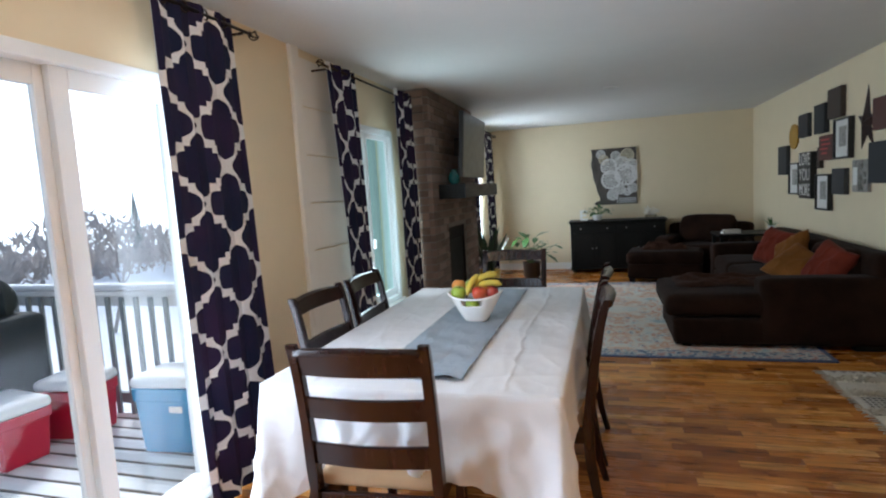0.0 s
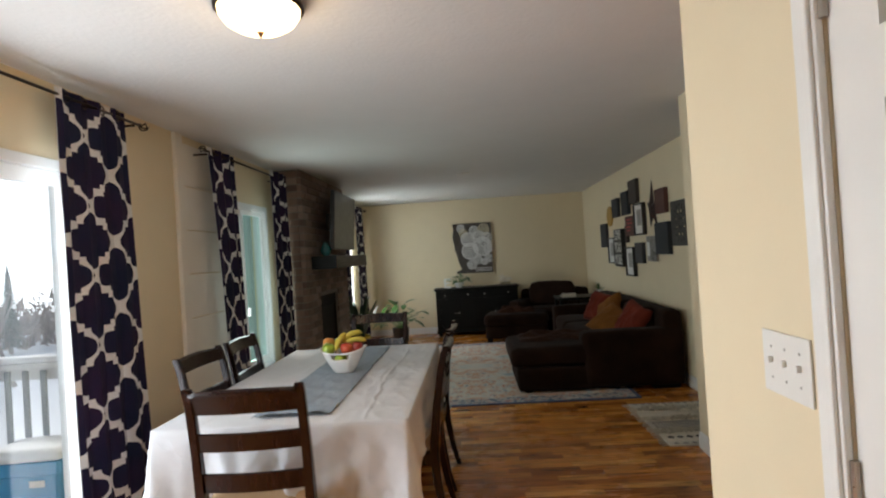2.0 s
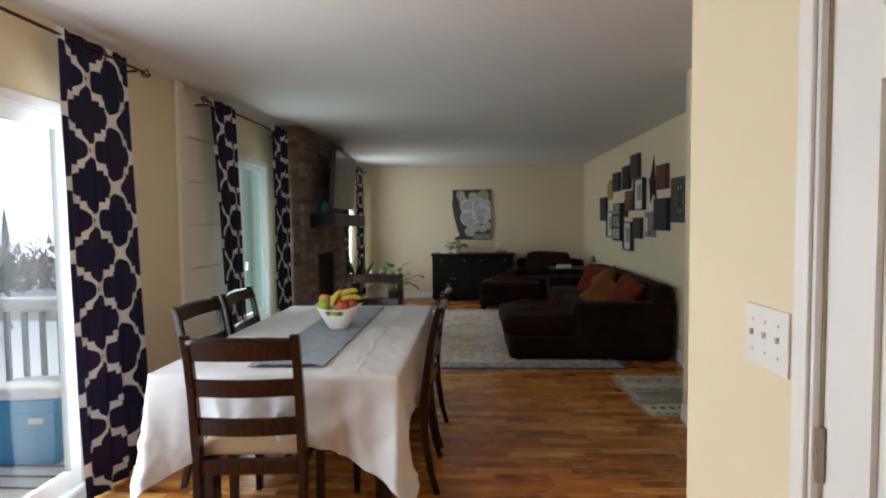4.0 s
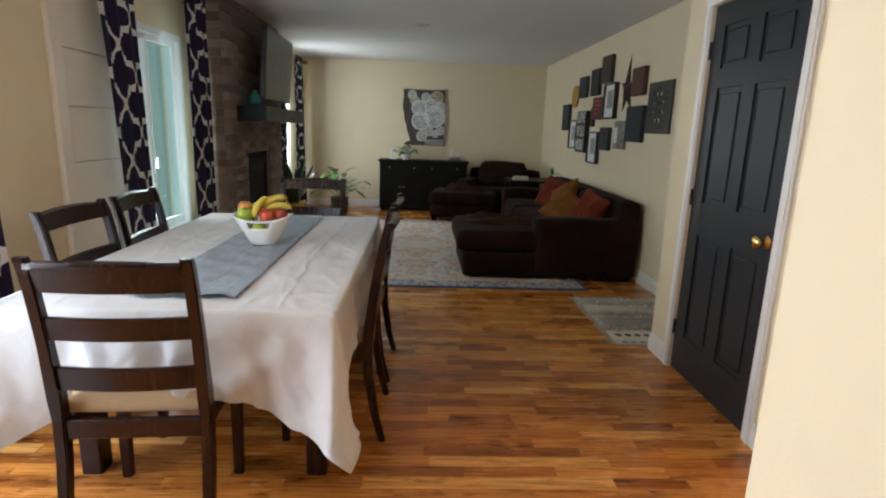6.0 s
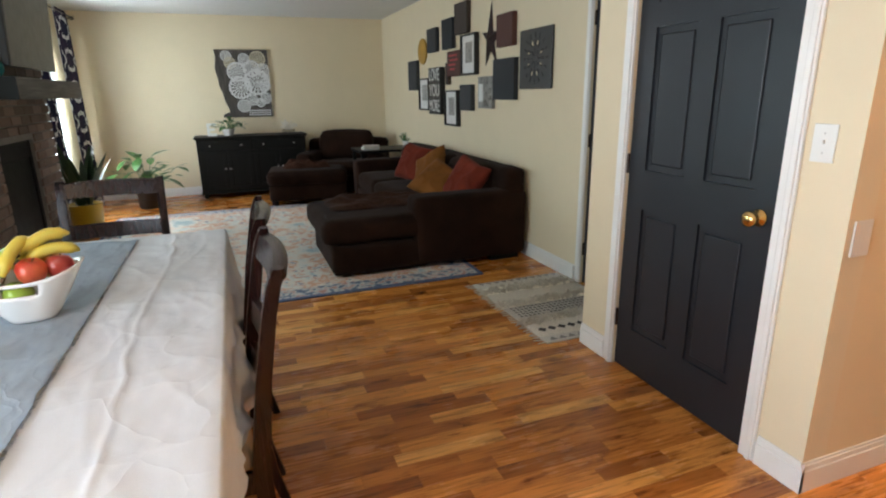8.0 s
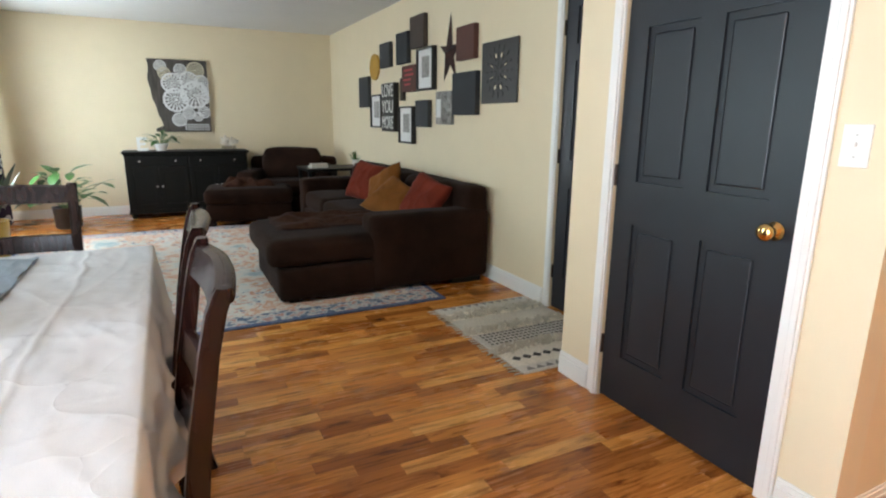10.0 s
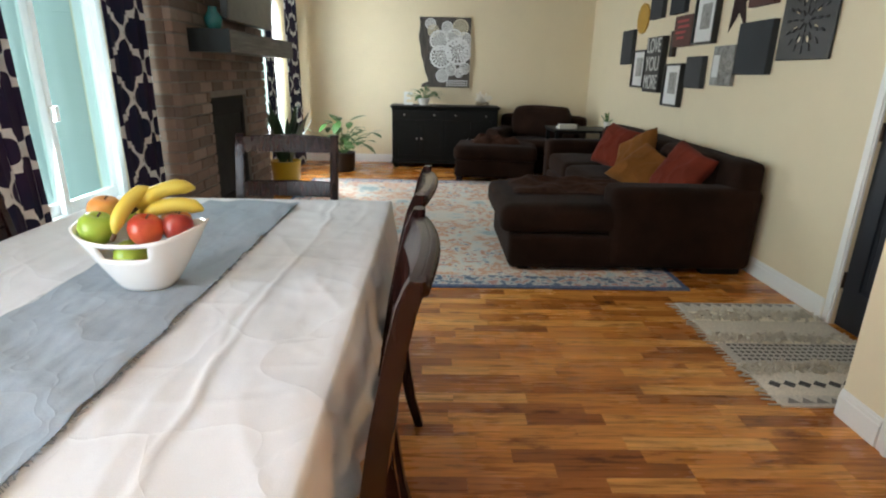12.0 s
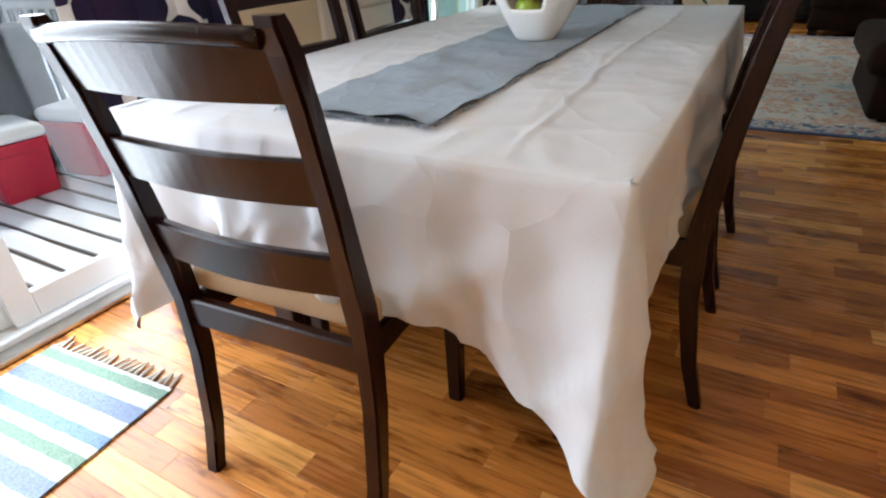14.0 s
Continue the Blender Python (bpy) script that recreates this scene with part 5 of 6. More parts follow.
GALLERY = "gallery pictures"


def block(label, y0, y1, z0, z1, mat, depth=0.045):
    return solo("box_sign", B(GX - depth, GX, y0, y1, z0, z1, bevel=0.003), mat, label, "wall sign", group=GALLERY)


def photo_frame(label, y0, y1, z0, z1, depth=0.05, mount=True):
    f = thing("picture_frame", label, "picture frame", group=GALLERY)
    b = 0.018
    for a, c, lo, hi in ((y0, y0 + b, z0, z1), (y1 - b, y1, z0, z1), (y0 + b, y1 - b, z0, z0 + b), (y0 + b, y1 - b, z1 - b, z1)):
        part("frame_bar", B(GX - depth, GX, a, c, lo, hi, bevel=0.002), M_FRAMEBLACK, f)
    part("mount", B(GX - depth * 0.6, GX - 0.002, y0 + b, y1 - b, z0 + b, z1 - b), M_MOUNT, f, "white card mount")
    w, h = y1 - y0, z1 - z0
    part("photo", B(GX - depth * 0.6 - 0.002, GX - depth * 0.6, y0 + w * 0.27, y1 - w * 0.27, z0 + h * 0.30, z1 - h * 0.20), M_GREYPHOTO, f, "pale faded print")
    return f


block("dark grey square canvas block", 6.16, 6.50, 1.39, 1.745, M_GREYBOX)
block("grey wooden box sign", 5.44, 5.74, 1.80, 2.055, M_GREYBOX)
block("dark slate box sign", 4.95, 5.25, 1.80, 2.10, M_DARKBOX)
block("dark brown wooden box sign", 4.56, 4.88, 1.915, 2.205, M_OLIVEBOX)
block("red brown wooden box sign beside the star", 3.61, 3.91, 1.725, 1.985, M_BROWNBOX)
block("small dark grey box sign", 4.46, 4.75, 1.18, 1.43, M_GREYBOX)
block("large dark slate canvas block", 3.57, 3.97, 1.29, 1.63, M_DARKBOX)
photo_frame("black shadow frame with white mount", 5.72, 6.08, 1.155, 1.525)
photo_frame("tall black shadow frame with white mount", 4.36, 4.72, 1.52, 1.90)
photo_frame("black shadow frame hung low on the wall", 4.83, 5.19, 1.01, 1.38)
plaque = bmesh.new()
pr = [(0.16 * math.cos(2 * math.pi * k / 12) , 0.148 * math.sin(2 * math.pi * k / 12)) for k in range(12)]
fr = [plaque.verts.new((GX - 0.018, 6.00 + a, 1.837 + b)) for a, b in pr]
bk = [plaque.verts.new((GX, 6.00 + a, 1.837 + b)) for a, b in pr]
plaque.faces.new(fr)
plaque.faces.new(bk[::-1])
for k in range(12):
    plaque.faces.new((fr[k], bk[k], bk[(k + 1) % 12], fr[(k + 1) % 12]))
solo("round_plaque", plaque, M_GOLD, "mustard yellow round scalloped plaque", "wall plaque", group=GALLERY)

star = bmesh.new()
ctr = star.verts.new((GX - 0.055, 4.085, 1.80))
ringv = []
for k in range(10):
    a = math.pi / 2 + k * math.pi / 5
    rr = (0.34 if k == 0 else 0.27) if k % 2 == 0 else 0.085
    ringv.append(star.verts.new((GX - 0.004, 4.085 + rr * math.cos(a) * 0.78, 1.80 + rr * math.sin(a))))
for k in range(10):
    star.faces.new((ctr, ringv[k], ringv[(k + 1) % 10]))
star.faces.new(ringv[::-1])
solo("barn_star", star, M_STAR, "large rusty tin barn star", "wall star", group=GALLERY)

pier = thing("carved_panel", "black carved panel with pierced flower pattern", "wall art", group=GALLERY)
part("board", B(GX - 0.022, GX - 0.004, 3.03, 3.52, 1.375, 1.82, bevel=0.004), M_FRAMEBLACK, pier)
carve = bmesh.new()
for ring_r, cnt, ln in ((0.05, 8, 0.05), (0.11, 12, 0.055), (0.17, 16, 0.05)):
    for k in range(cnt):
        a = 2 * math.pi * k / cnt
        m = Matrix.Translation((GX - 0.024, 3.275 + ring_r * math.cos(a), 1.60 + ring_r * math.sin(a))) @ Euler((a, 0, 0)).to_matrix().to_4x4() @ Matrix.Diagonal((0.004, ln / 2, 0.008, 1))
        ball(carve, m, 1.0, 8)
tagged(part("carving", carve, M_FRAMEBLACK, pier, smooth=True), kind="stuff")
holes = bmesh.new()
for k in range(8):
    a = 2 * math.pi * (k + 0.5) / 8
    m = Matrix.Translation((GX - 0.0225, 3.275 + 0.10 * math.cos(a), 1.60 + 0.12 * math.sin(a))) @ Euler((a, 0, 0)).to_matrix().to_4x4() @ Matrix.Diagonal((0.001, 0.018, 0.009, 1))
    ball(holes, m, 1.0, 8)
tagged(part("pierced_hole", holes, M_WALL, pier, "cream wall showing through the piercing"), kind="stuff")
scroll = thing("scroll_frame", "pewter scrollwork picture frame", "picture frame", group=GALLERY)
part("board", B(GX - 0.03, GX, 4.01, 4.32, 1.21, 1.495, bevel=0.003), M_GREYPHOTO, scroll)
sw = bmesh.new()
rs = random.Random(9)
for k in range(16):
    y, z = rs.uniform(4.04, 4.19), rs.uniform(1.24, 1.46)
    r0 = rs.uniform(0.012, 0.024)
    tube(sw, [(GX - 0.033, y + r0 * math.cos(t), z + r0 * math.sin(t)) for t in [q * 0.7 for q in range(9)]], 0.004, 5)
tagged(part("scrollwork", sw, M_PEWTER, scroll), kind="stuff")
part("photo", B(GX - 0.033, GX - 0.0305, 4.21, 4.30, 1.27, 1.43), M_MOUNT, scroll, "pale print")

brown = thing("word_sign", "brown wooden box sign with red script", "wall sign", group=GALLERY)
part("board", B(GX - 0.05, GX, 4.73, 5.08, 1.52, 1.77, bevel=0.003), M_BROWNBOX, brown)
bars = bmesh.new()
for k, (a, b) in enumerate(((4.80, 5.02), (4.78, 5.00), (4.84, 5.03), (4.86, 5.00))):
    box(bars, GX - 0.0525, GX - 0.0505, a, b, 1.715 - 0.045 * k, 1.735 - 0.045 * k)
part("script", bars, plain("red_script", (0.36, 0.05, 0.05), 0.7), brown, "red script lettering")
solo("box_sign", B(GX - 0.04, GX, 5.09, 5.16, 1.44, 1.66, bevel=0.003), M_OLIVEBOX, "narrow brown wooden block", "wall sign", group=GALLERY)

love = thing("word_sign", "black box sign with white block words", "wall sign", group=GALLERY)
part("board", B(GX - 0.06, GX, 5.28, 5.66, 1.12, 1.63, bevel=0.003), M_FRAMEBLACK, love)
for k, word in enumerate(("LOVE", "YOU", "MORE")):
    cu = bpy.data.curves.new("lettering", "FONT")
    cu.body, cu.size, cu.align_x, cu.align_y, cu.extrude = word, 0.19, "CENTER", "CENTER", 0.0015
    tmp = new("lettering", cu)
    bpy.context.view_layer.update()
    me = bpy.data.meshes.new_from_object(tmp.evaluated_get(bpy.context.evaluated_depsgraph_get()))
    bpy.data.objects.remove(tmp)
    me.materials.append(M_MOUNT)
    tx = new("lettering", me)
    tx.parent = love
    wide = max(v.co.x for v in me.vertices) - min(v.co.x for v in me.vertices)
    tx.matrix_basis = Matrix.Translation((GX - 0.062, 5.47, 1.545 - 0.168 * k)) @ Euler((radians(90), 0, radians(-90))).to_matrix().to_4x4() @ Matrix.Diagonal((0.33 / wide, 1.0, 1.0, 1))
    tagged(tx, "white block lettering")


# ---- switches and hall ----
def switch_plate(label, m, gangs, w, h):
    s = thing("light_switch", label, "light switch", m)
    part("plate", B(-0.005, 0.0, -w / 2, w / 2, -h / 2, h / 2, bevel=0.002, seg=2), M_WHITEPLASTIC, s)
    for k in range(gangs):
        y = (k - (gangs - 1) / 2) * 0.046
        part("toggle", B(-0.013, -0.004, y - 0.004, y + 0.004, -0.002, 0.010, bevel=0.0015), M_WHITEPLASTIC, s)
        for z in (-0.03, 0.03):
            part("screw", cyl(bmesh.new(), Matrix.Translation((-0.0058, y, z)) @ Euler((0, radians(90), 0)).to_matrix().to_4x4(), 0.003, 0.003, 0.002, 8), M_STEEL, s)


switch_plate("white triple toggle light switch plate", pose(XS - 0.0005, -1.075, 1.185), 3, 0.155, 0.120)
switch_plate("white single toggle switch beside the charcoal door", pose(XD - 0.0005, 0.545, 1.19), 1, 0.075, 0.117)
solo("wall_plate", B(2.19, 2.27, YH - 0.007, YH - 0.0005, 0.85, 0.965, bevel=0.002, seg=2), M_WHITEPLASTIC, "blank cream wall plate in the hall", "wall plate")


def carved_tile(x0, x1, z0, z1):
    t = thing("carved_wall_tile", "cream carved wooden scroll panel in the hall", "wall art", group="hall carvings")
    y = YH - 0.0005
    m = plain("limed_carved_wood", (0.52, 0.40, 0.22), 0.7, var=0.2, scale=30)
    part("board", B(x0, x1, y - 0.02, y, z0, z1, bevel=0.004), m, t)
    bm = bmesh.new()
    cx, cz, w = (x0 + x1) / 2, (z0 + z1) / 2, (x1 - x0) / 2
    for q in range(4):
        for s in (1, -1):
            for r0, ln, tw in ((0.12, 0.30, 1.9), (0.35, 0.36, -2.2), (0.62, 0.26, 2.4)):
                pts = []
                for k in range(9):
                    f = k / 8
                    a = q * math.pi / 2 + s * (0.18 + 0.35 * r0 + tw * 0.16 * f)
                    r = w * min(0.92 / max(abs(math.cos(a)), abs(math.sin(a))), r0 + ln * f)
                    pts.append((cx + r * math.cos(a), y - 0.022, cz + r * math.sin(a)))
                tube(bm, pts, [0.003 + 0.006 * math.sin(math.pi * k / 8) for k in range(9)], 6)
    part("scroll_carving", bm, m, t)


carved_tile(2.27, 2.67, 1.52, 1.92)
carved_tile(2.74, 3.14, 1.27, 1.67)


def fringe(bm, x0, x1, y, dirn, z, count, axis="x", ln=0.05):
    rf = random.Random(count)
    for k in range(count):
        p = x0 + (x1 - x0) * (k + 0.5) / count
        e = rf.uniform(-0.018, 0.018)
        l2 = ln * rf.uniform(0.7, 1.15)
        pts = [(p, y, z), (p + e * 0.5, y + dirn * l2 * 0.5, z), (p + e, y + dirn * l2, z - 0.001)]
        if axis == "y":
            pts = [(b, a, c) for a, b, c in pts]
        tube(bm, pts, [0.005, 0.0045, 0.003], 5)
    return bm


M_FRINGE = fabric("cream_cotton_fringe", (0.55, 0.50, 0.41), 300)


def flat_rug(name, label, hw, hd, mat, m, thick=0.009, fr=None, ruff=0.0015):
    r = thing(name, label, "rug", m)
    bm = bmesh.new()
    nx, ny = 24, 24
    rows = []
    for j in range(ny + 1):
        rows.append([bm.verts.new((-hw + 2 * hw * i / nx + 0.004 * noise.noise(Vector((j * 0.5, i // nx, hw))), -hd + 2 * hd * j / ny, thick + ruff * noise.noise(Vector((i * 0.4, j * 0.4, hd))))) for i in range(nx + 1)])
    for j in range(ny):
        for i in range(nx):
            bm.faces.new((rows[j][i], rows[j][i + 1], rows[j + 1][i + 1], rows[j + 1][i]))
    edge = [e for e in bm.edges if len(e.link_faces) == 1]
    ext = bmesh.ops.extrude_edge_only(bm, edges=edge)
    for v in ext["geom"]:
        if isinstance(v, bmesh.types.BMVert):
            v.co.z = 0.001
    part("woven_surface", bm, mat, r)
    for axis, dirn, cnt in fr or ():
        f = bmesh.new()
        if axis == "x":
            fringe(f, -hw, hw, dirn * hd, dirn, 0.006, cnt)
        else:
            fringe(f, -hd, hd, dirn * hw, dirn, 0.006, cnt, "y")
        tagged(part("fringe", f, M_FRINGE, r, "cream knotted fringe"), kind="stuff")
    return r


flat_rug("area_rug", "large faded oriental rug in white, blue and rust", 1.525, 1.745, M_RUG, pose(0.625, 4.755, 0.0), 0.012)
mat1 = flat_rug("door_mat", "cream and grey woven wool mat with tufts", 0.36, 0.52, M_MAT, pose(2.325, 2.285, 0.0), 0.010, (("y", -1, 34),))
tuft = bmesh.new()
rt = random.Random(6)
for y in (-0.24, -0.21, 0.05, 0.08, 0.31, 0.36):
    for k in range(90):
        x = rt.uniform(-0.375, 0.35)
        yy = y + rt.uniform(-0.03, 0.03)
        tube(tuft, [(x, yy, 0.009), (x + rt.uniform(-0.02, 0.02), yy + rt.uniform(-0.02, 0.02), rt.uniform(0.020, 0.034)), (x + rt.uniform(-0.035, 0.035), yy + rt.uniform(-0.03, 0.03), 0.014)], [0.006, 0.006, 0.004], 5)
tagged(part("tufting", tuft, M_FRINGE, mat1, "raised cream wool tufts"), kind="stuff")
dia = bmesh.new()
for y, cnt, s in ((-0.36, 10, 0.030), (-0.145, 22, 0.012), (-0.110, 22, 0.012), (-0.075, 22, 0.012), (-0.040, 22, 0.012), (-0.005, 22, 0.012), (0.335, 7, 0.016)):
    for k in range(cnt):
        x = -0.33 + 0.66 * (k + 0.5) / cnt
        vs = [dia.verts.new((x + a * s, y + b * s, 0.0125)) for a, b in ((-1, 0), (0, -1), (1, 0), (0, 1))]
        dia.faces.new(vs)
M_TRIANGLE = fabric("mid_grey_wool", (0.27, 0.25, 0.235), 250)
for y, d in ((-0.505, 1), (0.505, -1)):
    for k in range(11):
        x = -0.33 + 0.66 * (k + 0.5) / 11
        tri = bmesh.new()
        tri.faces.new([tri.verts.new((x + a, y + b * d, 0.0125)) for a, b in ((-0.029, 0), (0.029, 0), (0, 0.042))])
        part("woven_triangle", tri, M_TRIANGLE, mat1)
tagged(part("woven_pattern", dia, fabric("dark_grey_wool", (0.09, 0.085, 0.08), 250), mat1, "dark grey woven diamonds"), kind="stuff")
flat_rug("rag_rug", "blue, green and white striped rag rug by the patio door", 0.26, 0.42, M_RAG, pose(-0.99, -0.37, 0.0, 0, 0, 4), 0.008, (("x", 1, 22),))
flat_rug("hall_runner", "black and cream striped runner with tassels in the hall", 0.80, 0.30, M_HALLMAT, pose(3.16, -0.03, 0.0, 0, 0, 4), 0.008, (("y", -1, 22),))


# ---- ceiling lamp and smoke detector ----
lampc = thing("ceiling_light", "lit frosted glass dome ceiling light with bronze rim", "ceiling light", pose(-0.05, -0.13, ZC) @ Matrix.Scale(0.92, 4))
part("rim", lathe(bmesh.new(), [(0.165, 0.0), (0.178, -0.015), (0.178, -0.035), (0.165, -0.040), (0.15, -0.030)]), M_BRONZE, lampc, smooth=True)
part("dome", lathe(bmesh.new(), [(0.164, -0.036), (0.160, -0.055), (0.140, -0.085), (0.105, -0.108), (0.06, -0.122), (0.0, -0.127)]), glow("lit_frosted_glass", (1.0, 0.70, 0.36), 9.5), lampc, "glowing frosted glass dome", smooth=True)
part("finial", lathe(bmesh.new(), [(0.0, -0.150), (0.008, -0.146), (0.010, -0.136), (0.016, -0.128), (0.0, -0.126)]), M_BRONZE, lampc, smooth=True)
sd = thing("recessed_light", "small round white recessed ceiling trim", "ceiling fixture", pose(0.62, 4.6, ZC - 0.0005))
part("ring", lathe(bmesh.new(), [(0.085, 0.0), (0.085, -0.006), (0.06, -0.010), (0.055, 0.0)]), M_WHITEPLASTIC, sd, smooth=True)


# ---- deck and outdoors ----
solo("ground", B(-400, 60, -300, 400, -3.2, -3.0), M_SNOW, "snow covered ground reaching the horizon", "ground", kind="structure")
deck = thing("deck", "snow dusted grey timber deck outside the patio door", "deck", kind="structure")
part("deck_frame", B(-5.0, XL - 0.165, -3.0, 1.72, -0.32, -0.165), M_DECK, deck)
for k in range(33):
    y = -2.98 + 0.142 * k
    part("deck_board", B(-5.0, XL - 0.165, y, y + 0.132, -0.162, -0.125, bevel=0.004), M_DECK, deck)
    sb = bmesh.new()
    rows = []
    for i in range(41):
        x = -4.98 + 3.4 * i / 40
        a = 0.002 + 0.010 * (0.5 + noise.noise(Vector((x * 2.3, k, 0))))
        b = 0.002 + 0.016 * (0.5 + noise.noise(Vector((x * 2.1, k, 9))))
        rows.append([sb.verts.new((x, y + a, -0.1235)), sb.verts.new((x, y + 0.066, -0.113)), sb.verts.new((x, y + 0.132 - b, -0.1235))])
    for p, q in zip(rows, rows[1:]):
        for c in (0, 1):
            sb.faces.new((p[c], p[c + 1], q[c + 1], q[c]))
    part("snow_strip", sb, M_SNOW, deck, "thin strip of snow")


def railing(m, length):
    r = thing("deck_railing", "white topped deck railing with grey balusters and snow", "railing", m)
    part("top_rail", B(0, length, -0.045, 0.045, 0.80, 0.84, bevel=0.006), M_RAILWHITE, r)
    part("snow_cap", rbox(bmesh.new(), 0.0, length, -0.05, 0.05, 0.841, 0.885, 0.02, 6, 0.005, 0.004), M_SNOW, r, "snow lying on the rail", smooth=True)
    part("sub_rail", B(0, length, -0.02, 0.02, 0.72, 0.80), M_RAILWHITE, r)
    part("bottom_rail", B(0, length, -0.02, 0.02, -0.04, 0.04), M_RAILGREY, r)
    k = 0.07
    while k < length - 0.05:
        part("baluster", B(k, k + 0.038, -0.045, -0.021, -0.12, 0.79, bevel=0.003), M_RAILGREY, r)
        k += 0.135
    for x in (0.0, length - 0.09):
        part("post", B(x, x + 0.09, -0.018, 0.07, -0.165, 0.79), M_RAILGREY, r)


sky_wall = bmesh.new()
prev = None
for k in range(41):
    a = radians(80 + 130 * k / 40)
    col = [sky_wall.verts.new((75 * math.cos(a), 75 * math.sin(a), h)) for h in (-3.0, 12.0, 45.0)]
    if prev:
        for j in (0, 1):
            sky_wall.faces.new((prev[j], prev[j + 1], col[j + 1], col[j]))
    prev = col
solo("backdrop", sky_wall, glow("overcast_sky", (0.95, 0.97, 1.0), 2.6), "plain bright overcast winter sky", "sky", kind="structure")
railing(pose(-4.95, 1.66, 0), 3.36)
railing(pose(-4.93, -2.95, 0, 0, 0, 90), 4.5)


def tub(label, m, mat, w, d, h, lid_mat, name, cat):
    t = thing(name, label, cat, m)
    bm = bmesh.new()
    rings = []
    for f, s in ((0.0, 0.86), (0.08, 0.88), (0.80, 0.97), (0.82, 1.02), (1.0, 1.03)):
        rings.append([bm.verts.new((x * w / 2 * s, y * d / 2 * s, f * h)) for x, y in ((-0.92, -1), (0.92, -1), (1, -0.9), (1, 0.9), (0.92, 1), (-0.92, 1), (-1, 0.9), (-1, -0.9))])
    for a, b in zip(rings, rings[1:]):
        for k in range(8):
            bm.faces.new((a[k], a[(k + 1) % 8], b[(k + 1) % 8], b[k]))
    bm.faces.new(rings[0][::-1])
    bm.faces.new(rings[-1])
    part("body", bm, mat, t)
    part("lid", rbox(bmesh.new(), -w * 0.525, w * 0.525, -d * 0.525, d * 0.525, h + 0.001, h + 0.07, 0.03, 6, 0.015, 0.004), lid_mat, t, "snow covered lid", smooth=True)
    return t


M_RED = plain("red_plastic", (0.50, 0.012, 0.045), 0.4, var=0.08)
M_BLUE = plain("blue_plastic", (0.05, 0.30, 0.55), 0.4, var=0.08)
tub("red plastic tub with snow on its lid on the deck", pose(-3.10, 1.30, -0.112, 0, 0, 10), M_RED, 0.38, 0.32, 0.34, M_SNOW, "storage_tub", "tub")
tub("red plastic tub with snow on its lid beside the grill", pose(-3.20, 0.86, -0.112, 0, 0, -6), M_RED, 0.46, 0.32, 0.32, M_SNOW, "storage_tub", "tub")
cool = tub("blue picnic cooler with white lid on the deck", pose(-2.18, 1.26, -0.112, 0, 0, 6), M_BLUE, 0.44, 0.32, 0.42, M_SNOW, "cooler", "cooler")
part("badge", B(0.04, 0.13, -0.166, -0.158, 0.27, 0.31, bevel=0.002), M_WHITEPLASTIC, cool, "pale blank badge")
grill = thing("covered_grill", "barbecue grill under a dark fabric cover on the deck", "grill", pose(-3.85, 1.05, -0.112))
gm = fabric("black_grill_cover", (0.020, 0.026, 0.032), 200, 0.7, 0.3, 0.4)
part("cover", rbox(bmesh.new(), -0.50, 0.50, -0.30, 0.30, 0.0, 0.86, 0.06, 10, 0.0, 0.03, 5), gm, grill, smooth=True)
part("hood", rbox(bmesh.new(), -0.34, 0.34, -0.27, 0.27, 0.80, 1.12, 0.14, 10, 0.03, 0.02, 8), gm, grill, smooth=True)

siding = thing("house_wing", "pale green lap-sided wing of the house", "house wing", kind="structure")
part("sheathing", B(-4.2, XL - 0.165, 5.2, 5.3, -3.0, 3.2), M_SIDING, siding)
for k in range(30):
    z = -0.6 + 0.115 * k
    bm = bmesh.new()
    vs = [bm.verts.new(p) for p in ((-4.2, 5.197, z + 0.118), (-4.2, 5.180, z), (-4.2, 5.199, z), (XL - 0.165, 5.197, z + 0.118), (XL - 0.165, 5.180, z), (XL - 0.165, 5.199, z))]
    for q in ((0, 1, 4, 3), (1, 2, 5, 4), (0, 2, 1), (3, 4, 5), (0, 3, 5, 2)):
        bm.faces.new([vs[i] for i in q])
    part("lap_board", bm, M_SIDING, siding)


def bare_tree(m, h, seed):
    rnd = random.Random(seed)
    t = thing("bare_tree", "leafless grey winter tree beyond the deck", "tree", m, "winter trees")
    trunk, twigs = bmesh.new(), bmesh.new()

    def grow(p, d, ln, r, depth):
        pts, rad = [p], [r]
        for k in range(3):
            d = (d + Vector((rnd.uniform(-0.2, 0.2), rnd.uniform(-0.2, 0.2), rnd.uniform(-0.05, 0.16)))).normalized()
            p = p + d * ln / 3
            pts.append(p)
            rad.append(r * (1 - 0.16 * (k + 1)))
        tube(trunk if depth < 1 else twigs, pts, rad, 6 if depth < 2 else 4)
        if depth < 4:
            for _ in range(4 if depth else 6):
                f = rnd.randint(1, 3)
                nd = (d + Vector((rnd.uniform(-0.9, 0.9), rnd.uniform(-0.9, 0.9), rnd.uniform(-0.1, 0.6)))).normalized()
                grow(pts[f], nd, ln * rnd.uniform(0.45, 0.68), rad[f] * 0.55, depth + 1)

    grow(Vector((0, 0, 0)), Vector((0, 0, 1)), h * 0.42, h * 0.013, 0)
    part("trunk", trunk, M_BARK, t)
    part("crown", twigs, M_BARK, t, "bare branching crown")
    return t


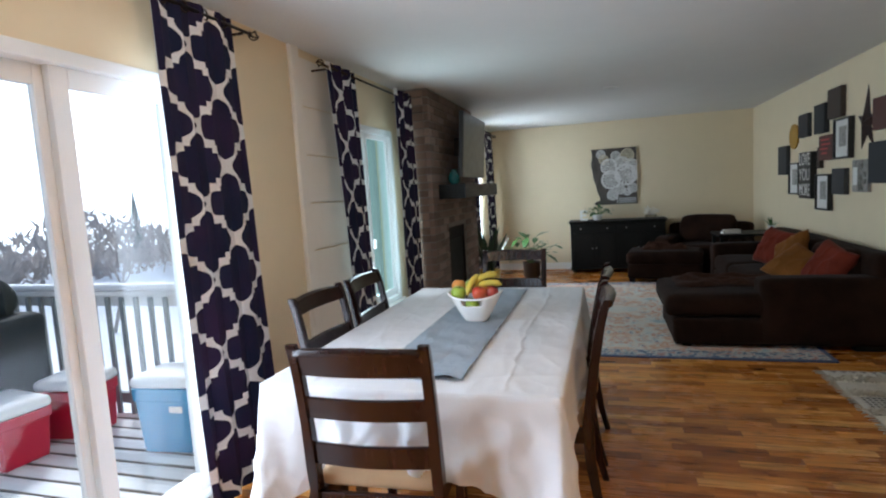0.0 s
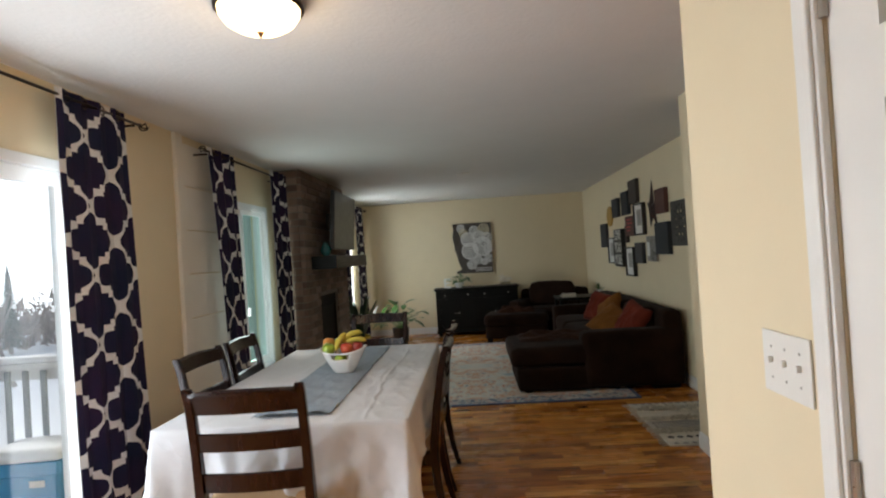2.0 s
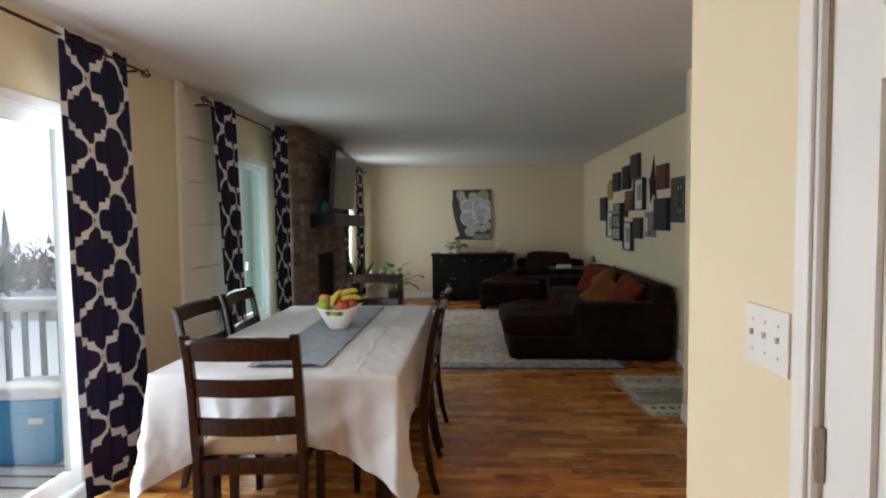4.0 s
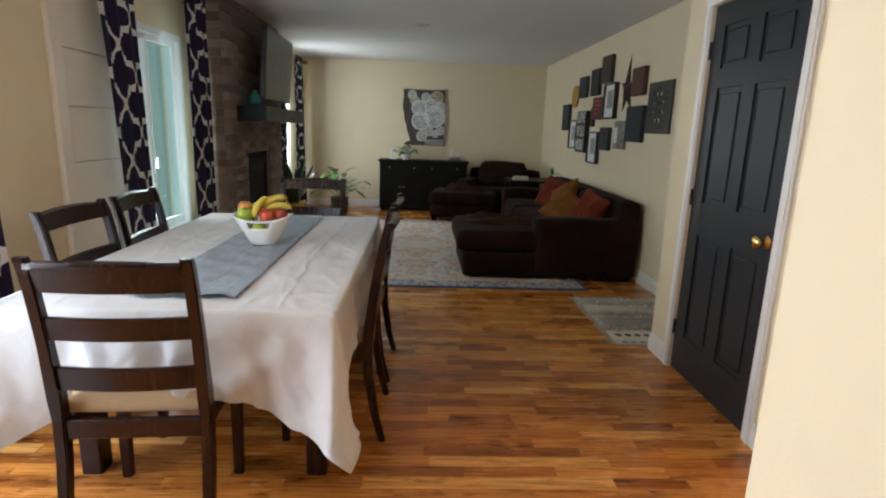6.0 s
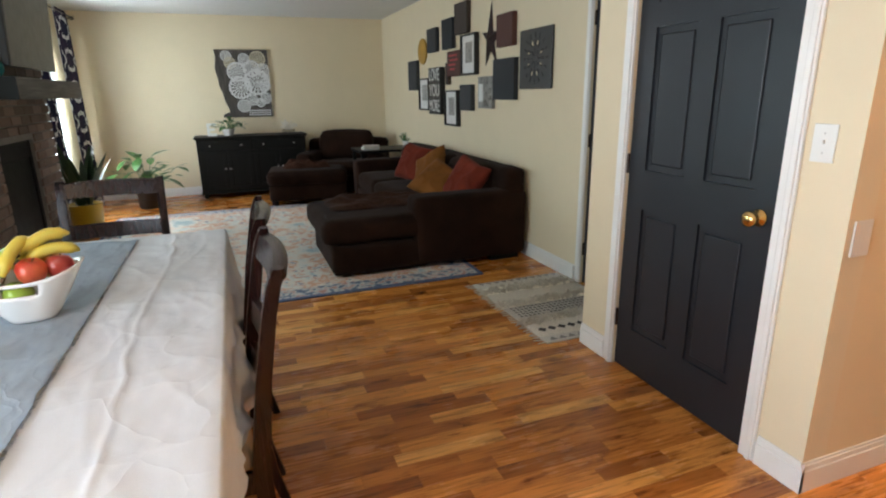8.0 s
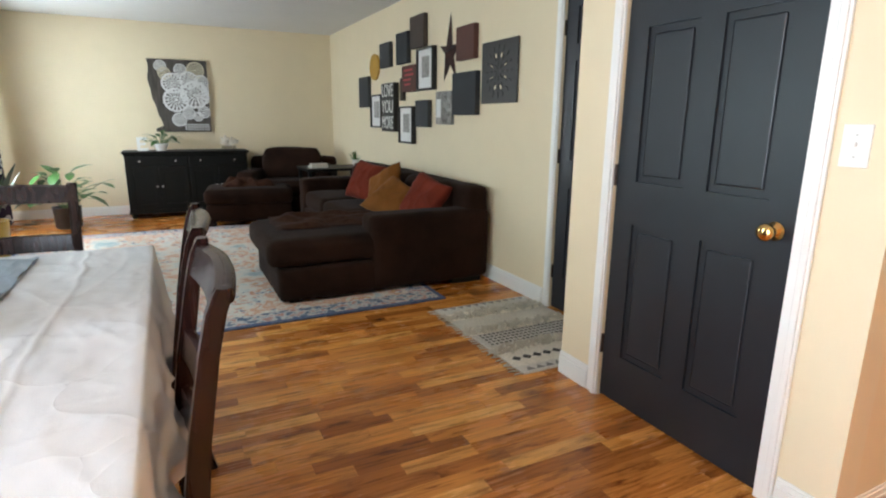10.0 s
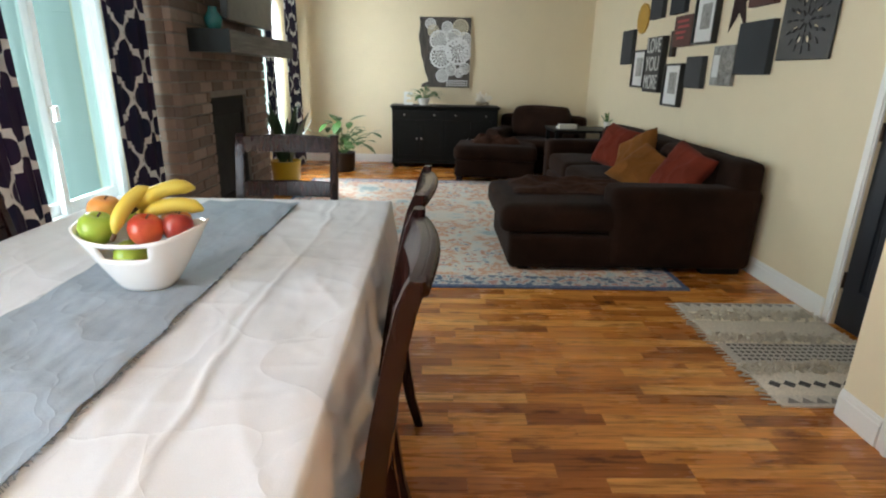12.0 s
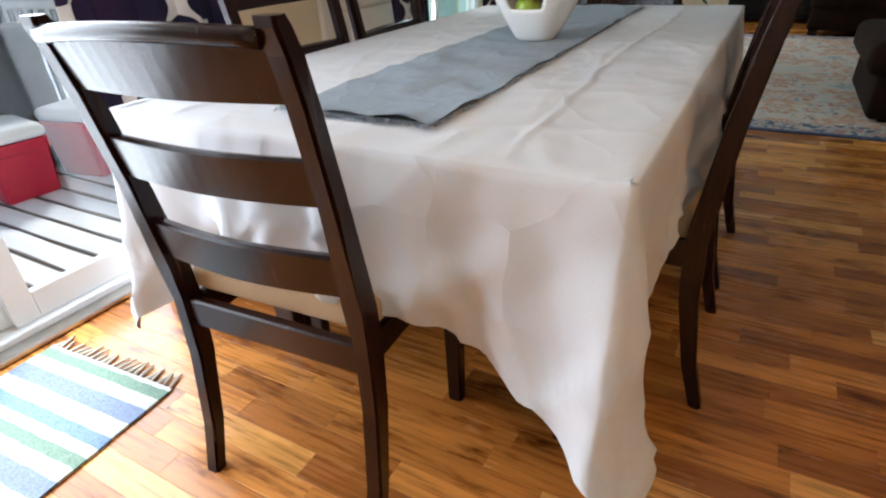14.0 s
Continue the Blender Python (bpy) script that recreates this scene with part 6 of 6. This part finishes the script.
tree = bare_tree(pose(-17, 14, -3.0), 6.0, 2)
for x, y, a, s in ((-22, 13, 70, 1.0), (-19, 20, 160, 1.2), (-30, 24, 220, 1.3), (-34, 12, 20, 1.1), (-12, 24, 300, 1.1), (-26, 6, 120, 1.0)):
    copy_thing(tree, pose(x, y, -3.0, 0, 0, a) @ Matrix.Scale(s, 4))


def conifer(m, h, seed):
    rnd = random.Random(seed)
    t = thing("conifer", "grey-green conifer in the distance, paled as by haze", "tree", m, "distant conifers")
    part("trunk", cyl(bmesh.new(), Matrix.Identity(4), h * 0.02, h * 0.004, h, 8), M_BARK, t)
    bm = bmesh.new()
    for k in range(1500):
        f = rnd.uniform(0.08, 1.0)
        a = rnd.uniform(0, 6.283)
        r = h * 0.22 * (1 - f) * rnd.uniform(0.7, 1.1) + 0.05
        z = h * f
        w = h * 0.0055
        p = Vector((0, 0, z + 0.02 * h))
        q = Vector((r * math.cos(a), r * math.sin(a), z - 0.05 * h * rnd.uniform(0.3, 1)))
        s = Vector((-math.sin(a), math.cos(a), 0)) * w
        bm.faces.new([bm.verts.new(v) for v in (p, (p + q) / 2 + s, q, (p + q) / 2 - s)])
    # dark needles painted pale grey-green to stand for the glare of the sky
    part("crown", bm, plain("hazed_conifer_needles", (0.30, 0.33, 0.31), 0.9, var=0.4, scale=6), t, "tiered needle branches")
    return t


fir = conifer(pose(-28, 30, -3.0), 5.5, 3)
for x, y, s in ((-36, 34, 1.1), (-22, 36, 0.9), (-44, 28, 1.2), (-40, 18, 1.0)):
    copy_thing(fir, pose(x, y, -3.0, 0, 0, x * 7) @ Matrix.Scale(s, 4))
hedge = bmesh.new()
rh = random.Random(12)
for k in range(9000):
    a = rh.uniform(radians(95), radians(190))
    d = rh.uniform(38, 60)
    p = Vector((d * math.cos(a), d * math.sin(a) + 5, -3.0 + 4.4 * rh.random() ** 1.6 * (0.75 + 0.25 * math.sin(23 * a))))
    v = Vector((rh.uniform(-1, 1), rh.uniform(-1, 1), rh.uniform(0.2, 1.4)))
    s = Vector((-math.sin(a), math.cos(a), 0)) * rh.uniform(0.05, 0.2)
    hedge.faces.new([hedge.verts.new(q) for q in (p - s, p + s, p + v)])
# brown brush lightened in its colour, as distant haze would wash it out
solo("far_woods", hedge, plain("hazed_winter_brush", (0.55, 0.49, 0.45), 0.95, var=0.4, scale=0.6), "brown winter brush and far woods", "woods", kind="stuff")


# ---- bricks, each a piece of the fireplace ----
def brick_mesh(ln, h, d):
    return finish(B(-d, 0, 0, ln, 0, h, bevel=0.004), "brick", M_BRICK)


bricks = {}
rb = random.Random(21)
BL, BH, JT = 0.205, 0.062, 0.011
row = 0
z = 0.004
while z + BH < ZC:
    y = FY0 - (BL + JT) / 2 * (row % 2)
    while y < FY1:
        a, b = max(y, FY0), min(y + BL, FY1)
        spans = [(a, b)]
        if z + BH > OZ0 + 0.005 and z < OZ1 - 0.005:
            spans = [(a, min(b, OY0)), (max(a, OY1), b)]
        for p, q in spans:
            ln = round(q - p, 3)
            if ln > 0.03:
                if ln not in bricks:
                    bricks[ln] = brick_mesh(ln, BH, 0.05)
                o = new("brick", bricks[ln])
                o.parent = fp
                o.location = (FX + rb.uniform(-0.002, 0.003), p, z)
        y += BL + JT
    if 0.19 not in bricks:
        bricks[0.19] = brick_mesh(0.17, BH, 0.05)
    o = new("brick", bricks[0.19])
    o.parent = fp
    o.matrix_basis = pose(FX - 0.052, FY0 + 0.049 + rb.uniform(-0.002, 0.001), z, 0, 0, 90)
    z += BH + JT
    row += 1

# ---- floor strips ----
floor = solo("floor", B(XL - 0.16, 4.7, YB - 0.12, YF + 0.12, -0.12, -0.0042), M_SUB, "glossy honey brown strip wood floor", "floor", kind="structure")
SW, SL = 0.071, (0.30, 0.38, 0.46, 0.54)
strips = {}


def strip_mesh(ln):
    bm = bmesh.new()
    g, e = 0.0003, 0.0008
    x0, x1, y0, y1 = g, ln - g, g, SW - g
    lo = [bm.verts.new(p) for p in ((x0, y0, -0.004), (x1, y0, -0.004), (x1, y1, -0.004), (x0, y1, -0.004))]
    md = [bm.verts.new((v.co.x, v.co.y, -0.0003)) for v in lo]
    hi = [bm.verts.new(p) for p in ((x0 + e, y0 + e, 0), (x1 - e, y0 + e, 0), (x1 - e, y1 - e, 0), (x0 + e, y1 - e, 0))]
    for a, b in ((lo, md), (md, hi)):
        for k in range(4):
            bm.faces.new((a[k], a[(k + 1) % 4], b[(k + 1) % 4], b[k]))
    bm.faces.new(hi)
    return finish(bm, "strip", M_FLOOR_A)


rp = random.Random(33)
verts, faces = [], []
count = 0
y = YB
while y < YF:
    x = XL - rp.uniform(0.0, 0.5)
    while x < 4.6:
        ln = rp.choice(SL)
        near = 0.30 < x < 2.10 and 0.05 < y < 2.9 and count < 300
        if near:
            if ln not in strips:
                strips[ln] = strip_mesh(ln)
            o = new("strip", strips[ln])
            o.parent = floor
            o.location = (x, y, 0)
            count += 1
        else:
            g, e, b = 0.0003, 0.0008, len(verts)
            x0, x1, y0, y1 = max(x, XL) + g, min(x + ln, 4.6) - g, y + g, y + SW - g
            verts += [(x0, y0, -0.004), (x1, y0, -0.004), (x1, y1, -0.004), (x0, y1, -0.004),
                      (x0, y0, -0.0003), (x1, y0, -0.0003), (x1, y1, -0.0003), (x0, y1, -0.0003),
                      (x0 + e, y0 + e, 0), (x1 - e, y0 + e, 0), (x1 - e, y1 - e, 0), (x0 + e, y1 - e, 0)]
            for q in (0, 4):
                for k in range(4):
                    faces.append((b + q + k, b + q + (k + 1) % 4, b + q + 4 + (k + 1) % 4, b + q + 4 + k))
            faces.append((b + 8, b + 9, b + 10, b + 11))
        x += ln
    y += SW
far = bpy.data.meshes.new("far_strips")
far.from_pydata(verts, [], faces)
far.materials.append(M_FLOOR_B)
fs = new("far_strips", far)
fs.parent = floor
tagged(fs, kind="stuff")
